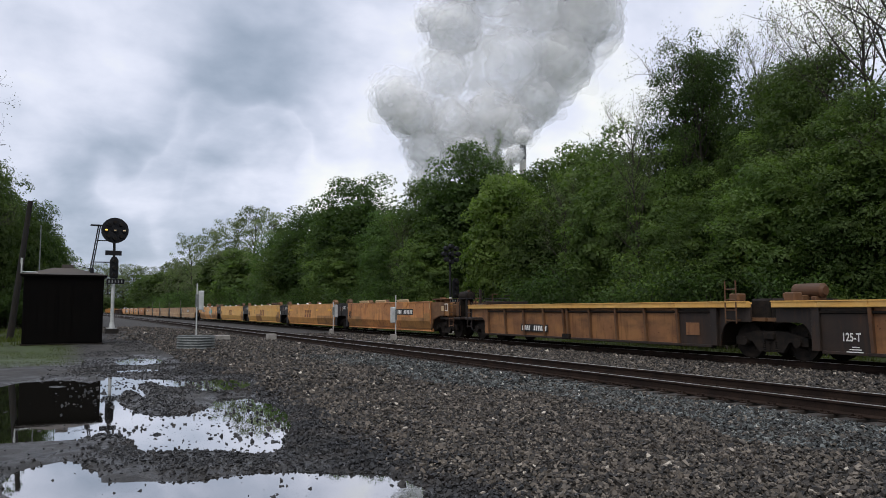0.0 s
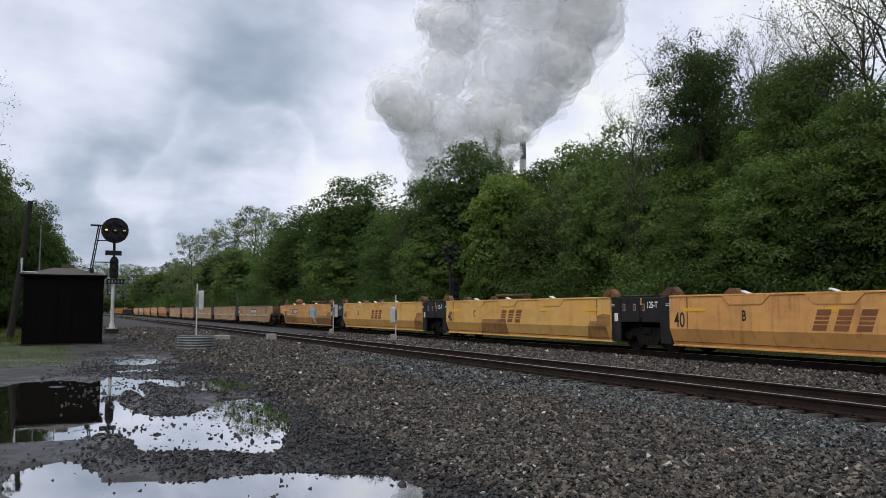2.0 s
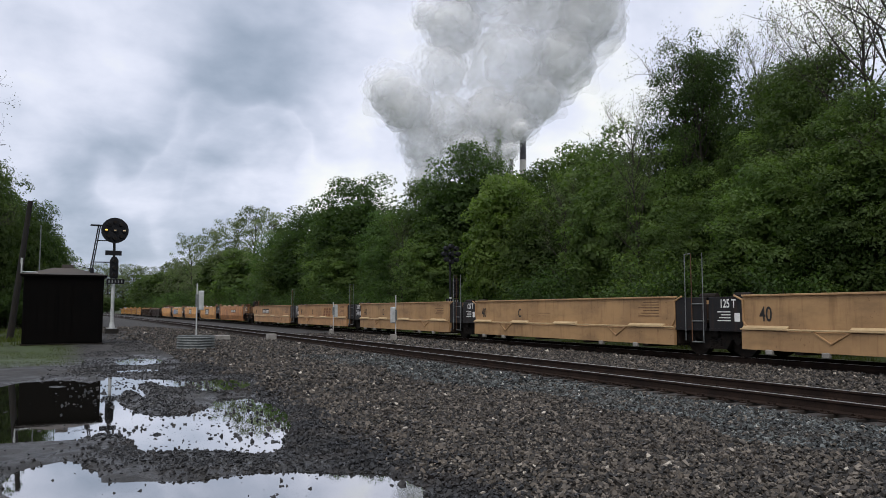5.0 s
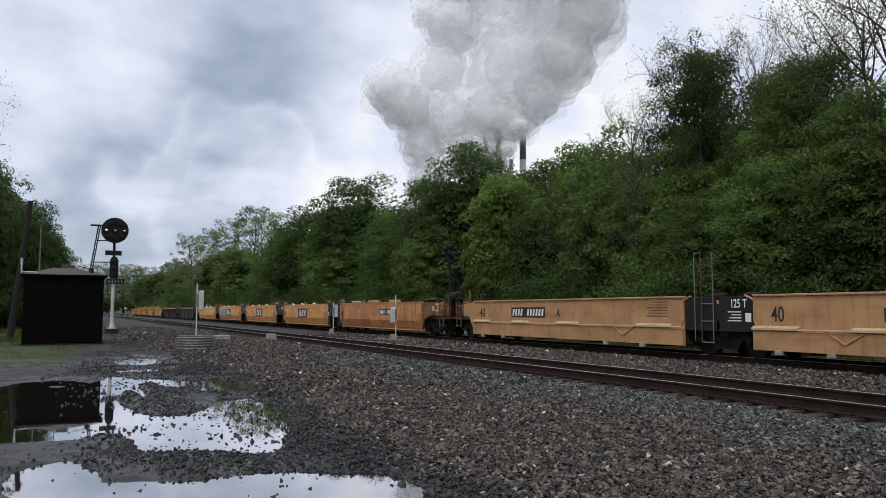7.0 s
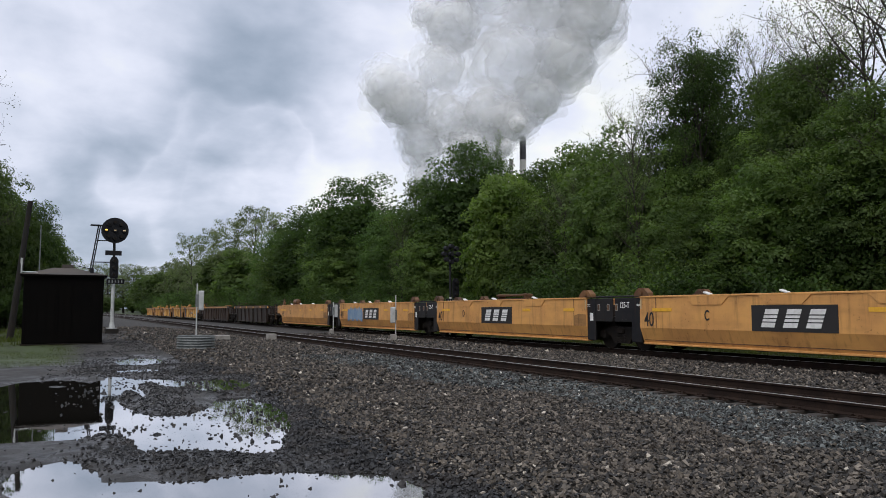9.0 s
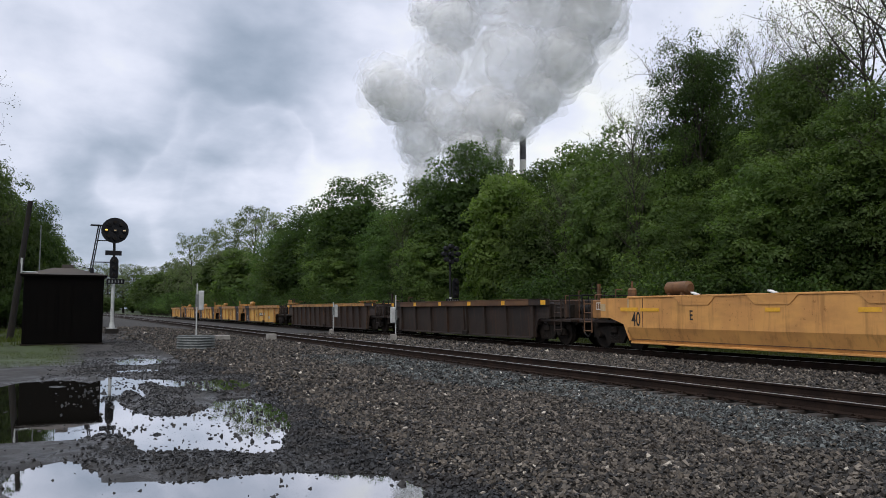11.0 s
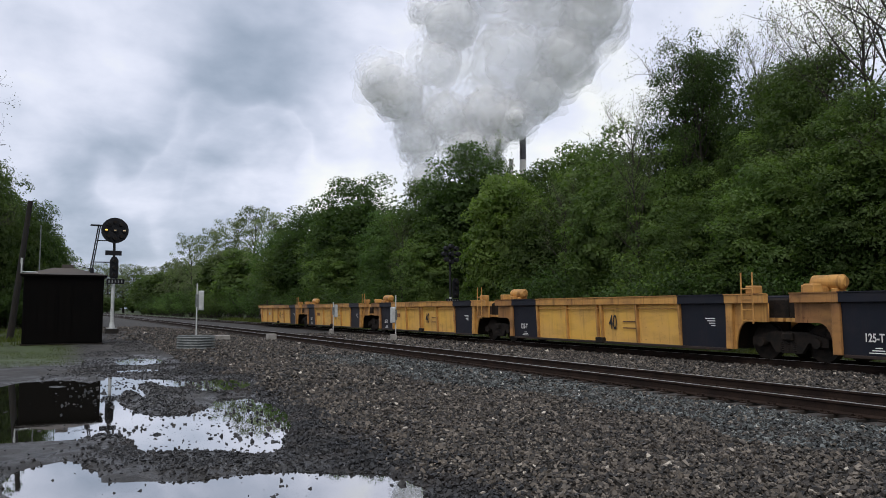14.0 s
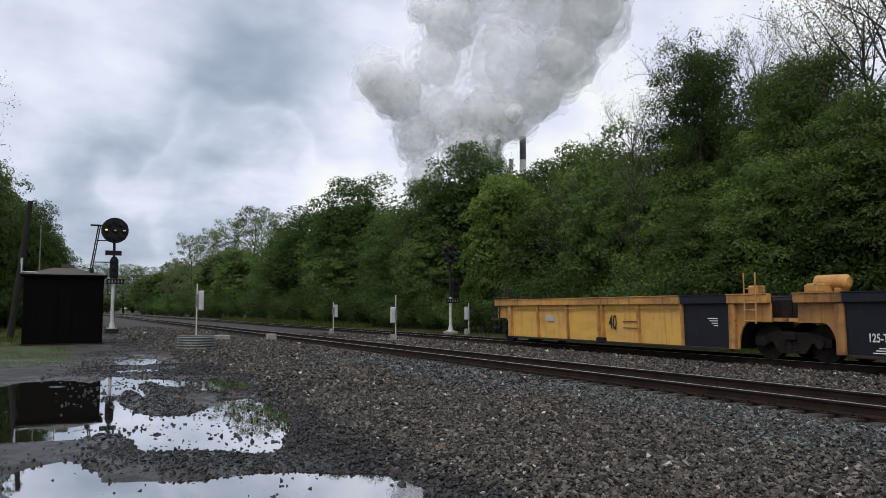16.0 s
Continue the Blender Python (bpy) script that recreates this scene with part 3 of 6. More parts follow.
def number_board(parent, y, z, x=-1.452, wide=2.5, tall=0.33, back="black", ink="white"):
    """A dark board whose pale figures are drawn as bars: four, a gap, then six."""
    b = part("number_board", plate(B(), y - wide / 2, y + wide / 2, z, z + tall, x), M[back], parent, "dark painted number board")
    bm = B()
    w = wide * 0.94 / 11.4
    for i in range(10):
        yy = y + wide * 0.47 - w * (i + 0.5 + (1.4 if i > 3 else 0))
        lean = tall * 0.06
        o = [(yy + w * 0.30 + lean, z + tall * 0.17), (yy - w * 0.28 + lean, z + tall * 0.17), (yy - w * 0.28 - lean, z + tall * 0.83), (yy + w * 0.30 - lean, z + tall * 0.83)]
        extrude(bm, o, "x", x - 0.010, x - 0.005)
    part("figures", bm, M[ink], b, "pale painted figures")


def emblem_shape(y, z, wide, tall, x):
    """One plain slanted block of the owner's mark, cut by slits."""
    bm = B()
    for z0, z1 in ((0.72, 1.0), (0.52, 0.66), (0.32, 0.46), (0.0, 0.26)):
        lean = 0.35 * tall
        o = [(y + wide * 0.36 - lean * (z0 - 0.5), z + tall * z0), (y - wide * 0.36 - lean * (z0 - 0.5), z + tall * z0), (y - wide * 0.36 - lean * (z1 - 0.5), z + tall * z1), (y + wide * 0.36 - lean * (z1 - 0.5), z + tall * z1)]
        extrude(bm, o, "x", x - 0.006, x)
    return bm


def logo(parent, y, z, kind, x=-1.452):
    """The owner's mark as three plain blocks, in a dark field or straight on the paint."""
    if kind == "boxed":
        b = part("emblem", plate(B(), y - 1.35, y + 1.35, z - 0.06, z + 0.66, x), M["black"], parent, "dark rectangular emblem field")
        for i in (-1, 0, 1):
            part("emblem_block", emblem_shape(y + i * 0.72, z + 0.05, 0.62, 0.5, x - 0.008), M["white"], b)
    else:
        for i in (-1, 0, 1):
            part("emblem_block", emblem_shape(y + i * 0.62, z, 0.56, 0.54, x), M["red_brown"], parent, "faded red-brown emblem block")


def truck_meshes():
    r = WHEEL_R
    wheel = B()
    for s in (-1, 1):
        cyl(wheel, (s * 0.70, 0, 0), (s * 0.83, 0, 0), r, r, 24)
        cyl(wheel, (s * 0.67, 0, 0), (s * 0.70, 0, 0), r + 0.028, r + 0.028, 24)
        cyl(wheel, (s * 0.83, 0, 0), (s * 0.86, 0, 0), r * 0.8, r * 0.3, 16)
        for k in range(3):
            a = k * 2.094
            cyl(wheel, (s * 0.84, math.cos(a) * r * 0.5, math.sin(a) * r * 0.5), (s * 0.865, math.cos(a) * r * 0.5, math.sin(a) * r * 0.5), 0.05, 0.05, 8)
    cyl(wheel, (-1.02, 0, 0), (1.02, 0, 0), 0.085, 0.085, 10)
    frame_side = B()
    outline = [(-1.22, 0.40), (-1.22, 0.62), (-0.95, 0.70), (-0.5, 0.80), (0.5, 0.80), (0.95, 0.70), (1.22, 0.62), (1.22, 0.40), (0.98, 0.40), (0.9, 0.52),
               (0.62, 0.50), (0.42, 0.22), (-0.42, 0.22), (-0.62, 0.50), (-0.9, 0.52), (-0.98, 0.40)]
    extrude(frame_side, outline, "x", -0.06, 0.06)
    for y in (-0.9, 0.9):
        cyl(frame_side, (-0.13, y, WHEEL_R), (0.02, y, WHEEL_R), 0.13, 0.15, 12)
    spring = B()
    rings = [[spring.verts.new((q * math.cos(i * 0.785), q * math.sin(i * 0.785), 0.26 + k * 0.028)) for i in range(8)]
             for k, q in enumerate((0.07, 0.09, 0.06) + (0.09, 0.06) * 4)]
    for lower, upper in zip(rings, rings[1:]):
        for i in range(8):
            spring.faces.new((lower[i], lower[(i + 1) % 8], upper[(i + 1) % 8], upper[i]))
    bolster = box(B(), (0, 0, 0.66), (2.3, 0.36, 0.22), bevel=0.04)
    cyl(bolster, (0, 0, 0.76), (0, 0, 0.9), 0.2, 0.2, 12)
    brake = box(B(), (0, 0.42, 0.45), (1.5, 0.08, 0.12))
    out = {"wheelset": wheel, "side_frame": frame_side, "spring": spring, "truck": bolster, "brake_beam": brake}
    made = {k: mesh_of(v, k, False) for k, v in out.items()}
    for me in made.values():
        me.materials.append(M["iron"])
    return made


TRUCK = truck_meshes()


def add_truck(car, y):
    t = part("truck", TRUCK["truck"], None, car, "sooty cast steel truck", at=pose(0, y, 0))
    for s in (-1, 1):
        part("side_frame", TRUCK["side_frame"], None, t, at=pose(s * 1.0, 0, 0))
        for y2 in (-0.2, 0.0, 0.2):
            part("spring", TRUCK["spring"], None, t, at=pose(s * 1.0, y2, 0))
        w = part("wheelset", TRUCK["wheelset"], None, t, at=pose(0, s * 0.9, WHEEL_R))
        WHEELSETS.append(w)
    part("brake_beam", TRUCK["brake_beam"], None, t)
    part("brake_beam", TRUCK["brake_beam"], None, t, at=pose(0, -0.84, 0))


def both_sides(name, make, mat, parent, label=""):
    """The same part on the near side (-1) and the far side (+1)."""
    for s in (-1, 1):
        bm = B()
        make(bm, s)
        part(name, bm, mat, parent, label)


def coupler_end(car, y, s, tint, tall=True):
    """End platform, ladders, brake gear and coupler at a car's end; s is +1 at the rear end, -1 at the front."""
    part("end_platform", box(B(), (0, y - s * 1.1, 0.98), (2.5, 2.2, 0.12), bevel=0.02), M["darkcar"], car)
    c = box(B(), (0, y - s * 0.35, 0.72), (0.32, 1.5, 0.3), bevel=0.04)
    box(c, (0, y + s * 0.12, 0.74), (0.42, 0.3, 0.42), bevel=0.06)
    part("coupler", c, M["iron"], car, "sooty knuckle coupler")
    hose = pipe(B(), [(-0.5, y - s * 0.3, 0.75), (-0.5, y - s * 0.1, 0.45), (-0.45, y + s * 0.05, 0.35), (-0.4, y + s * 0.1, 0.5)], 0.035)
    part("air_hose", hose, M["blackcar"], car)
    for side in (-1, 1):
        lad = B()
        for dy in (0.0, 0.45):
            cyl(lad, (side * 1.36, y - s * (0.5 + dy), 0.55), (side * 1.36, y - s * (0.5 + dy), 1.75), 0.022, 0.022, 6)
        for k in range(4):
            cyl(lad, (side * 1.36, y - s * 0.5, 0.62 + k * 0.33), (side * 1.36, y - s * 0.95, 0.62 + k * 0.33), 0.018, 0.018, 6)
        part("ladder", lad, M[tint], car)
        rail = pipe(B(), [(side * 1.2, y - s * 0.15, 1.04), (side * 1.2, y - s * 0.15, 1.95), (side * 0.3, y - s * 0.15, 1.95), (side * 0.3, y - s * 0.15, 1.04)], 0.022)
        part("end_handrail", rail, M["blackcar"], car)
    if tall:
        post = box(B(), (-0.55, y - s * 0.35, 1.7), (0.1, 0.1, 1.35), bevel=0.01)
        box(post, (-0.25, y - s * 0.4, 1.4), (0.3, 0.3, 0.6), bevel=0.03)
        p = part("brake_stand", post, M[tint], car)
        wheel = B()
        m = Matrix.Translation((-0.55, y - s * 0.22, 2.2)) @ pose(0, 0, 0, 90)
        bmesh.ops.create_cone(wheel, cap_ends=False, segments=16, radius1=0.26, radius2=0.26, depth=0.04, matrix=m)
        for k in range(4):
            a = k * 1.571
            cyl(wheel, (-0.55, y - s * 0.22, 2.2), (-0.55 + 0.26 * math.cos(a), y - s * 0.22, 2.2 + 0.26 * math.sin(a)), 0.016, 0.016, 6)
        part("brake_wheel", wheel, M["iron"], p)
    for dx, dy, h, m in ((-1.0, 0.7, 1.95, "rust"), (-0.85, 1.25, 1.8, "iron"), (-0.2, 0.9, 2.15, "rust"), (0.75, 0.5, 2.1, "iron"), (-1.15, 1.7, 1.7, "iron")):
        rod = pipe(B(), [(dx, y - s * dy, 1.04), (dx, y - s * dy, h), (dx + 0.22, y - s * (dy + 0.12), h)], 0.022)
        part("standpipe", rod, M[m], car)
    gear = box(B(), (-0.95, y - s * 1.55, 1.38), (0.45, 0.75, 0.62), bevel=0.04)
    box(gear, (-1.0, y - s * 1.0, 1.3), (0.3, 0.3, 0.42), bevel=0.03)
    cyl(gear, (-1.0, y - s * 0.62, 1.1), (-1.0, y - s * 0.62, 1.62), 0.12, 0.12, 12)
    part("brake_cylinder", gear, M["smut" if tint == "rust" else "darkcar"], car, "soiled brake gear")
    part("end_wall", box(B(), (0, y - s * 1.95, 1.4), (2.3, 0.12, 0.78), bevel=0.02), M["smut" if tint == "rust" else "darkcar"], car)
    tank = cyl(B(), (0.35, y - s * 1.5, 1.4), (0.35, y - s * 0.75, 1.4), 0.2, 0.2, 14)
    part("air_tank", tank, M["iron"], car)
    vt = box(B(), (-0.45, y - s * 1.35, 1.35), (0.5, 0.4, 0.55), bevel=0.04)
    part("brake_valve", vt, M["iron"], car)


def floor_pan(car, y0, y1, mat, z=0.30):
    part("well_floor", box(B(), (0, (y0 + y1) / 2, z + 0.06), (2.3, y1 - y0, 0.07)), mat, car)
    for i in range(4):
        y = y0 + (y1 - y0) * (i + 0.5) / 4
        part("cross_bearer", box(B(), (0, y, z - 0.01), (2.44, 0.28, 0.14), bevel=0.02), mat, car)
    for y, s in ((y0, 1), (y1, -1)):
        part("bulkhead", box(B(), (0, y + s * 0.07, 0.95), (2.5, 0.1, 1.25), bevel=0.01), mat, car)


def lug(car, x, y, z, mat):
    """A hooded casting: gabled plate over a rounded block."""
    bm = extrude(B(), [(y - 0.36, z), (y + 0.36, z), (y + 0.33, z + 0.11), (y + 0.12, z + 0.27), (y - 0.14, z + 0.27), (y - 0.33, z + 0.11)], "x", x - 0.12, x + 0.12)
    cyl(bm, (x - 0.16, y, z + 0.12), (x + 0.16, y, z + 0.12), 0.10, 0.10, 12)
    part("corner_casting", bm, mat, car, "rounded tan corner casting")


def shroud(car, y0, y1, mat, top, low=1.02):
    """The upper side plate beside a truck, with a post, on both sides."""
    def make(bm, s):
        box(bm, (s * 1.36, (y0 + y1) / 2, (low + top) / 2), (0.05, y1 - y0, top - low), bevel=0.01)
        box(bm, (s * 1.33, (y0 + y1) / 2, low), (0.14, y1 - y0, 0.07))
    both_sides("end_side_plate", make, mat, car)


def smooth_unit(y0, y1, ends, paint, label, opts):
    """Smooth-sided well unit with folded lower side and black ends. ends: kinds at the front (y0) and the rear (y1): artic or coupler."""
    L = y1 - y0
    car = thing("well_car", label, "well car", pose(FAR_TRACK, (y0 + y1) / 2, RAIL), group="train of empty well cars")
    top, bend, low = 1.80, 0.80, 0.30
    a = -L / 2 + (1.5 if ends[0] == "artic" else 3.3)
    b = L / 2 - (1.45 if ends[1] == "artic" else 3.3)
    P = M[paint]
    for s in (-1, 1):
        o = [(s * 1.44, top), (s * 1.45, bend), (s * 1.27, low), (s * 1.19, low), (s * 1.37, bend), (s * 1.36, top)]
        side = part("side_panel", extrude(B(), o, "y", a, b), P, car)
        part("top_rail", box(B(), (s * 1.38, (a + b) / 2, top + 0.02), (0.18, b - a, 0.06), bevel=0.012), P, side)
        part("bottom_sill", box(B(), (s * 1.25, (a + b) / 2, low - 0.02), (0.16, b - a, 0.06), bevel=0.012), P, side)
        # folded plates over the container guides
        for f in (0.24, 0.46, 0.72):
            y = b - (b - a) * f
            w = 0.85
            tr = extrude(B(), [(y - w, top), (y + w, top), (y + w - 0.28, top - 0.26), (y - w + 0.28, top - 0.26)], "x", s * 1.44, s * 1.465)
            part("guide_plate", tr, P, side)
            if s < 0:
                if opts.get("boards"):
                    bd = box(B(), (s * 1.42, y, top + 0.10), (0.10, 1.55, 0.17), Matrix.Rotation(-0.35, 4, "Y"), bevel=0.015)
                    part("guide_board", bd, M["cream"], side, "pale folded guide board")
                else:
                    bd = box(B(), (s * 1.40, y, top + 0.085), (0.16, 0.26, 0.05), Matrix.Rotation(0.3, 4, "X"), bevel=0.012)
                    part("guide_lug", bd, M["white"], side, "small pale lug")
        # welded end sheets, and the dark joint over the sill
        for q in (a + 0.78, b - 0.78):
            part("panel_seam", box(B(), (s * 1.449, q, 1.3), (0.012, 0.03, 0.98)), M["rust"], side)
        part("sill_joint", box(B(), (s * 1.302, (a + b) / 2, 0.40), (0.03, b - a - 0.1, 0.022)), M["rust"], side)
        if s < 0:
            for q in (a + 0.05, b - 0.05):
                part("edge_strip", plate(B(), q - 0.035, q + 0.035, 1.42, 1.76, -1.447), M["cream"], side, "pale strip on the panel's edge")
    floor_pan(car, a, b, M["darkcar"])
    for y, kind, s in ((a, ends[0], -1), (b, ends[1], 1)):
        e = (-L / 2 if s < 0 else L / 2)
        if kind == "artic":
            lo, hi = sorted((y, e - s * 0.06))
            shroud(car, lo, hi, M["blackcar"], top)
            part("end_deck", box(B(), (0, (lo + hi) / 2, 1.1), (2.6, hi - lo, 0.1)), M["blackcar"], car)
            # upright corner plate with a pale placard
            def corner(bm, q):
                box(bm, (q * 1.37, y + s * 0.24, 1.05), (0.08, 0.48, 1.5), bevel=0.012)
            both_sides("corner_plate", corner, M["blackcar"], car)
            if s < 0:
                part("placard", plate(B(), y - 0.36, y - 0.18, 1.0, 1.28, -1.415), M["white"], car, "small white placard")
            for q in (-1, 1):
                lug(car, q * 1.34, y - s * 0.06, top + 0.05, M["smut"])
            gl = pipe(B(), [(-1.2, y, top + 0.06), (-1.2, e, top + 0.06)], 0.03)
            part("crossover_rail", gl, M["blackcar"], car)
            for dy in (0.66, 1.2) if s < 0 else (1.3,):
                fr = part("reflector_frame", plate(B(), y + s * dy - 0.07, y + s * dy + 0.07, 1.36, 1.60, -1.386), M["concrete"], car, "pale-framed reflector")
                part("reflector", plate(B(), y + s * dy - 0.045, y + s * dy + 0.045, 1.39, 1.57, -1.393), M["smut"], fr)
            for k in range(2):
                part("stencil_line", plate(B(), y + s * 0.1 - 0.08, y + s * 0.1 + 0.1, 1.52 + 0.05 * k, 1.54 + 0.05 * k, -1.413), M["white"], car)
            if s > 0:
                lettering("125-T", 0.2, M["white"], car, y + 0.87, 1.46, x=-1.39, squeeze=0.75)
        else:
            # deep end with an arch for the truck
            lo, hi = sorted((y, e - s * 1.5))
            def arch(bm, q):
                pts = [(y, low + 0.05), (y, top), (e - s * 1.75, top), (e - s * 1.75, 1.12), (e - s * 2.3, 1.1), (y + s * 0.3, 0.9)]
                extrude(bm, pts, "x", q * 1.30, q * 1.38)
            both_sides("end_side_plate", arch, M["smut"] if opts.get("boards") else P, car, "end plate with a stepped lower edge")
            coupler_end(car, e - s * 0.25, s, "rust")
            # end box with a framed reflector, and the air gear over the well's end
            part("end_box", box(B(), (-1.24, e - s * 1.62, 1.42), (0.2, 0.8, 0.66), bevel=0.02), M["soiled"], car, "rust-stained end box")
            ry, rr = e - s * 1.6, 0.13 if s > 0 else 0.19
            fr = part("reflector_frame", plate(B(), ry - rr, ry + rr, 1.53 - rr, 1.53 + rr, -1.342), M["white"], car, "pale-framed reflector")
            for k in (-1, 1):
                part("reflector", plate(B(), ry + k * rr * 0.45 - rr * 0.36, ry + k * rr * 0.45 + rr * 0.36, 1.53 - rr * 0.78, 1.53 + rr * 0.78, -1.35), M["smut"], fr)
            if s > 0:
                st = box(B(), (-1.2, y + s * 0.02, top + 0.16), (0.2, 0.36, 0.38), bevel=0.07)
                cyl(st, (-1.2, y + s * 0.02, top + 0.3), (-1.2, y + s * 0.02, top + 0.58), 0.05, 0.03, 10)
                part("valve_stand", st, M["smut"], car, "rusty valve stand")
            else:
                rk = box(B(), (-1.0, y - 0.6, top + 0.16), (0.5, 1.5, 0.05), bevel=0.015)
                for q in (-0.1, -0.7, -1.2):
                    box(rk, (-1.0, y + q, top + 0.07), (0.3, 0.07, 0.16))
                cyl(rk, (-0.9, y - 0.5, top + 0.18), (-0.9, y - 0.5, top + 0.26), 0.16, 0.16, 14)
                part("end_rack", rk, M["smut"], car, "rusty rack with a valve")
            t0 = y - 1.05 if s > 0 else e + 0.5
            tk = cyl(B(), (-0.5, t0, top + 0.3), (-0.5, t0 - s * 0.9, top + 0.3), 0.23, 0.23, 28)
            for q in (0.0, 0.9):
                cyl(tk, (-0.5, t0 - s * q, top + 0.3), (-0.5, t0 - s * (q + (0.07 if q else -0.07)), top + 0.3), 0.23, 0.14, 28)
            for q in (0.15, 0.75):
                box(tk, (-0.5, t0 - s * q, top - (0.0 if s > 0 else 0.3)), (0.42, 0.1, 0.3 if s > 0 else 0.95), bevel=0.01)
            part("air_tank", tk, M["smut" if s > 0 else "iron"], car, "dirty air tank")
            part("panel_seam", box(B(), (-1.383, y + s * 0.05, 1.2), (0.012, 0.03, 1.2)), M["rust"], car)
            if s > 0:
                part("paint_stripe", plate(B(), y - s * 0.1 - 0.45, y - s * 0.1 + 0.45, 1.34, 1.47, -1.4525), M["amber_patch"], car, "bright yellow touch-up stripe")
            part("placard", plate(B(), e - s * 1.9 - 0.14, e - s * 1.9 + 0.14, 1.35, 1.6, -1.385), M["cream"], car, "small pale placard")
            add_truck(car, e - s * 2.15)
    if ends[1] == "artic":
        add_truck(car, L / 2)
    # markings
    lettering("40", 0.46, M["black"], car, b - 0.45, 0.86, squeeze=0.7)
    if opts.get("letter"):
        lettering(opts["letter"], 0.3, M["black"], car, b - opts.get("letter_at", 3.0), 1.08, squeeze=0.7)
    if opts.get("logo"):
        logo(car, b - (b - a) * 0.48, 0.86, opts["logo"])
    if opts.get("number"):
        number_board(car, a + (b - a) * opts["number"], 1.12)
    # rubbed, rusty strip at the front end, touched-up stripes and repainted lower patches
    part("soiled_strip", extrude(B(), [(a + 0.02, bend), (a + 0.76, bend), (a + 0.76, 1.18), (a + 0.45, 1.25), (a + 0.02, 1.22)], "x", -1.4525, -1.4505), M["orange_old"], car, "rusty soiled strip")
    for f, w in () if opts.get("boards") else ((0.06, 0.7), (0.30, 0.6), (0.52, 0.5), (0.88, 0.9)):
        part("paint_stripe", plate(B(), a + (b - a) * f, a + (b - a) * f + w, 1.34, 1.45, -1.4515), M["amber_patch"], car, "bright yellow touch-up stripe")
    if opts.get("patch"):
        for f0, f1 in opts["patch"]:
            p0, p1 = a + (b - a) * f0, a + (b - a) * f1
            bm = B()
            up = [(-1.4535, p0, 0.98), (-1.4535, p1 - 0.1, 0.98), (-1.4535, p1, bend), (-1.4535, p0, bend)]
            dn = [(-1.4535, p0, bend), (-1.4535, p1, bend), (-1.2785, p1 + 0.25, low + 0.01), (-1.2785, p0, low + 0.01)]
            for q in (up, dn):
                bm.faces.new([bm.verts.new(v) for v in q])
            part("primer_patch", bm, M["orange_old"], car, "dull brown primer patch")
    if opts.get("walkway"):
        y = a + (b - a) * opts["walkway"]
        bm = box(B(), (0.9, y, top + 0.3), (0.5, 2.6, 0.1), bevel=0.02)
        for d in (-1.2, 1.2):
            box(bm, (0.9, y + d, top + 0.12), (0.4, 0.16, 0.5), bevel=0.03)
        box(bm, (0.9, y, top + 0.1), (0.3, 2.2, 0.12))
        part("lock_rack", bm, M["rust"], car, "rusty rack above the far side")
    return car


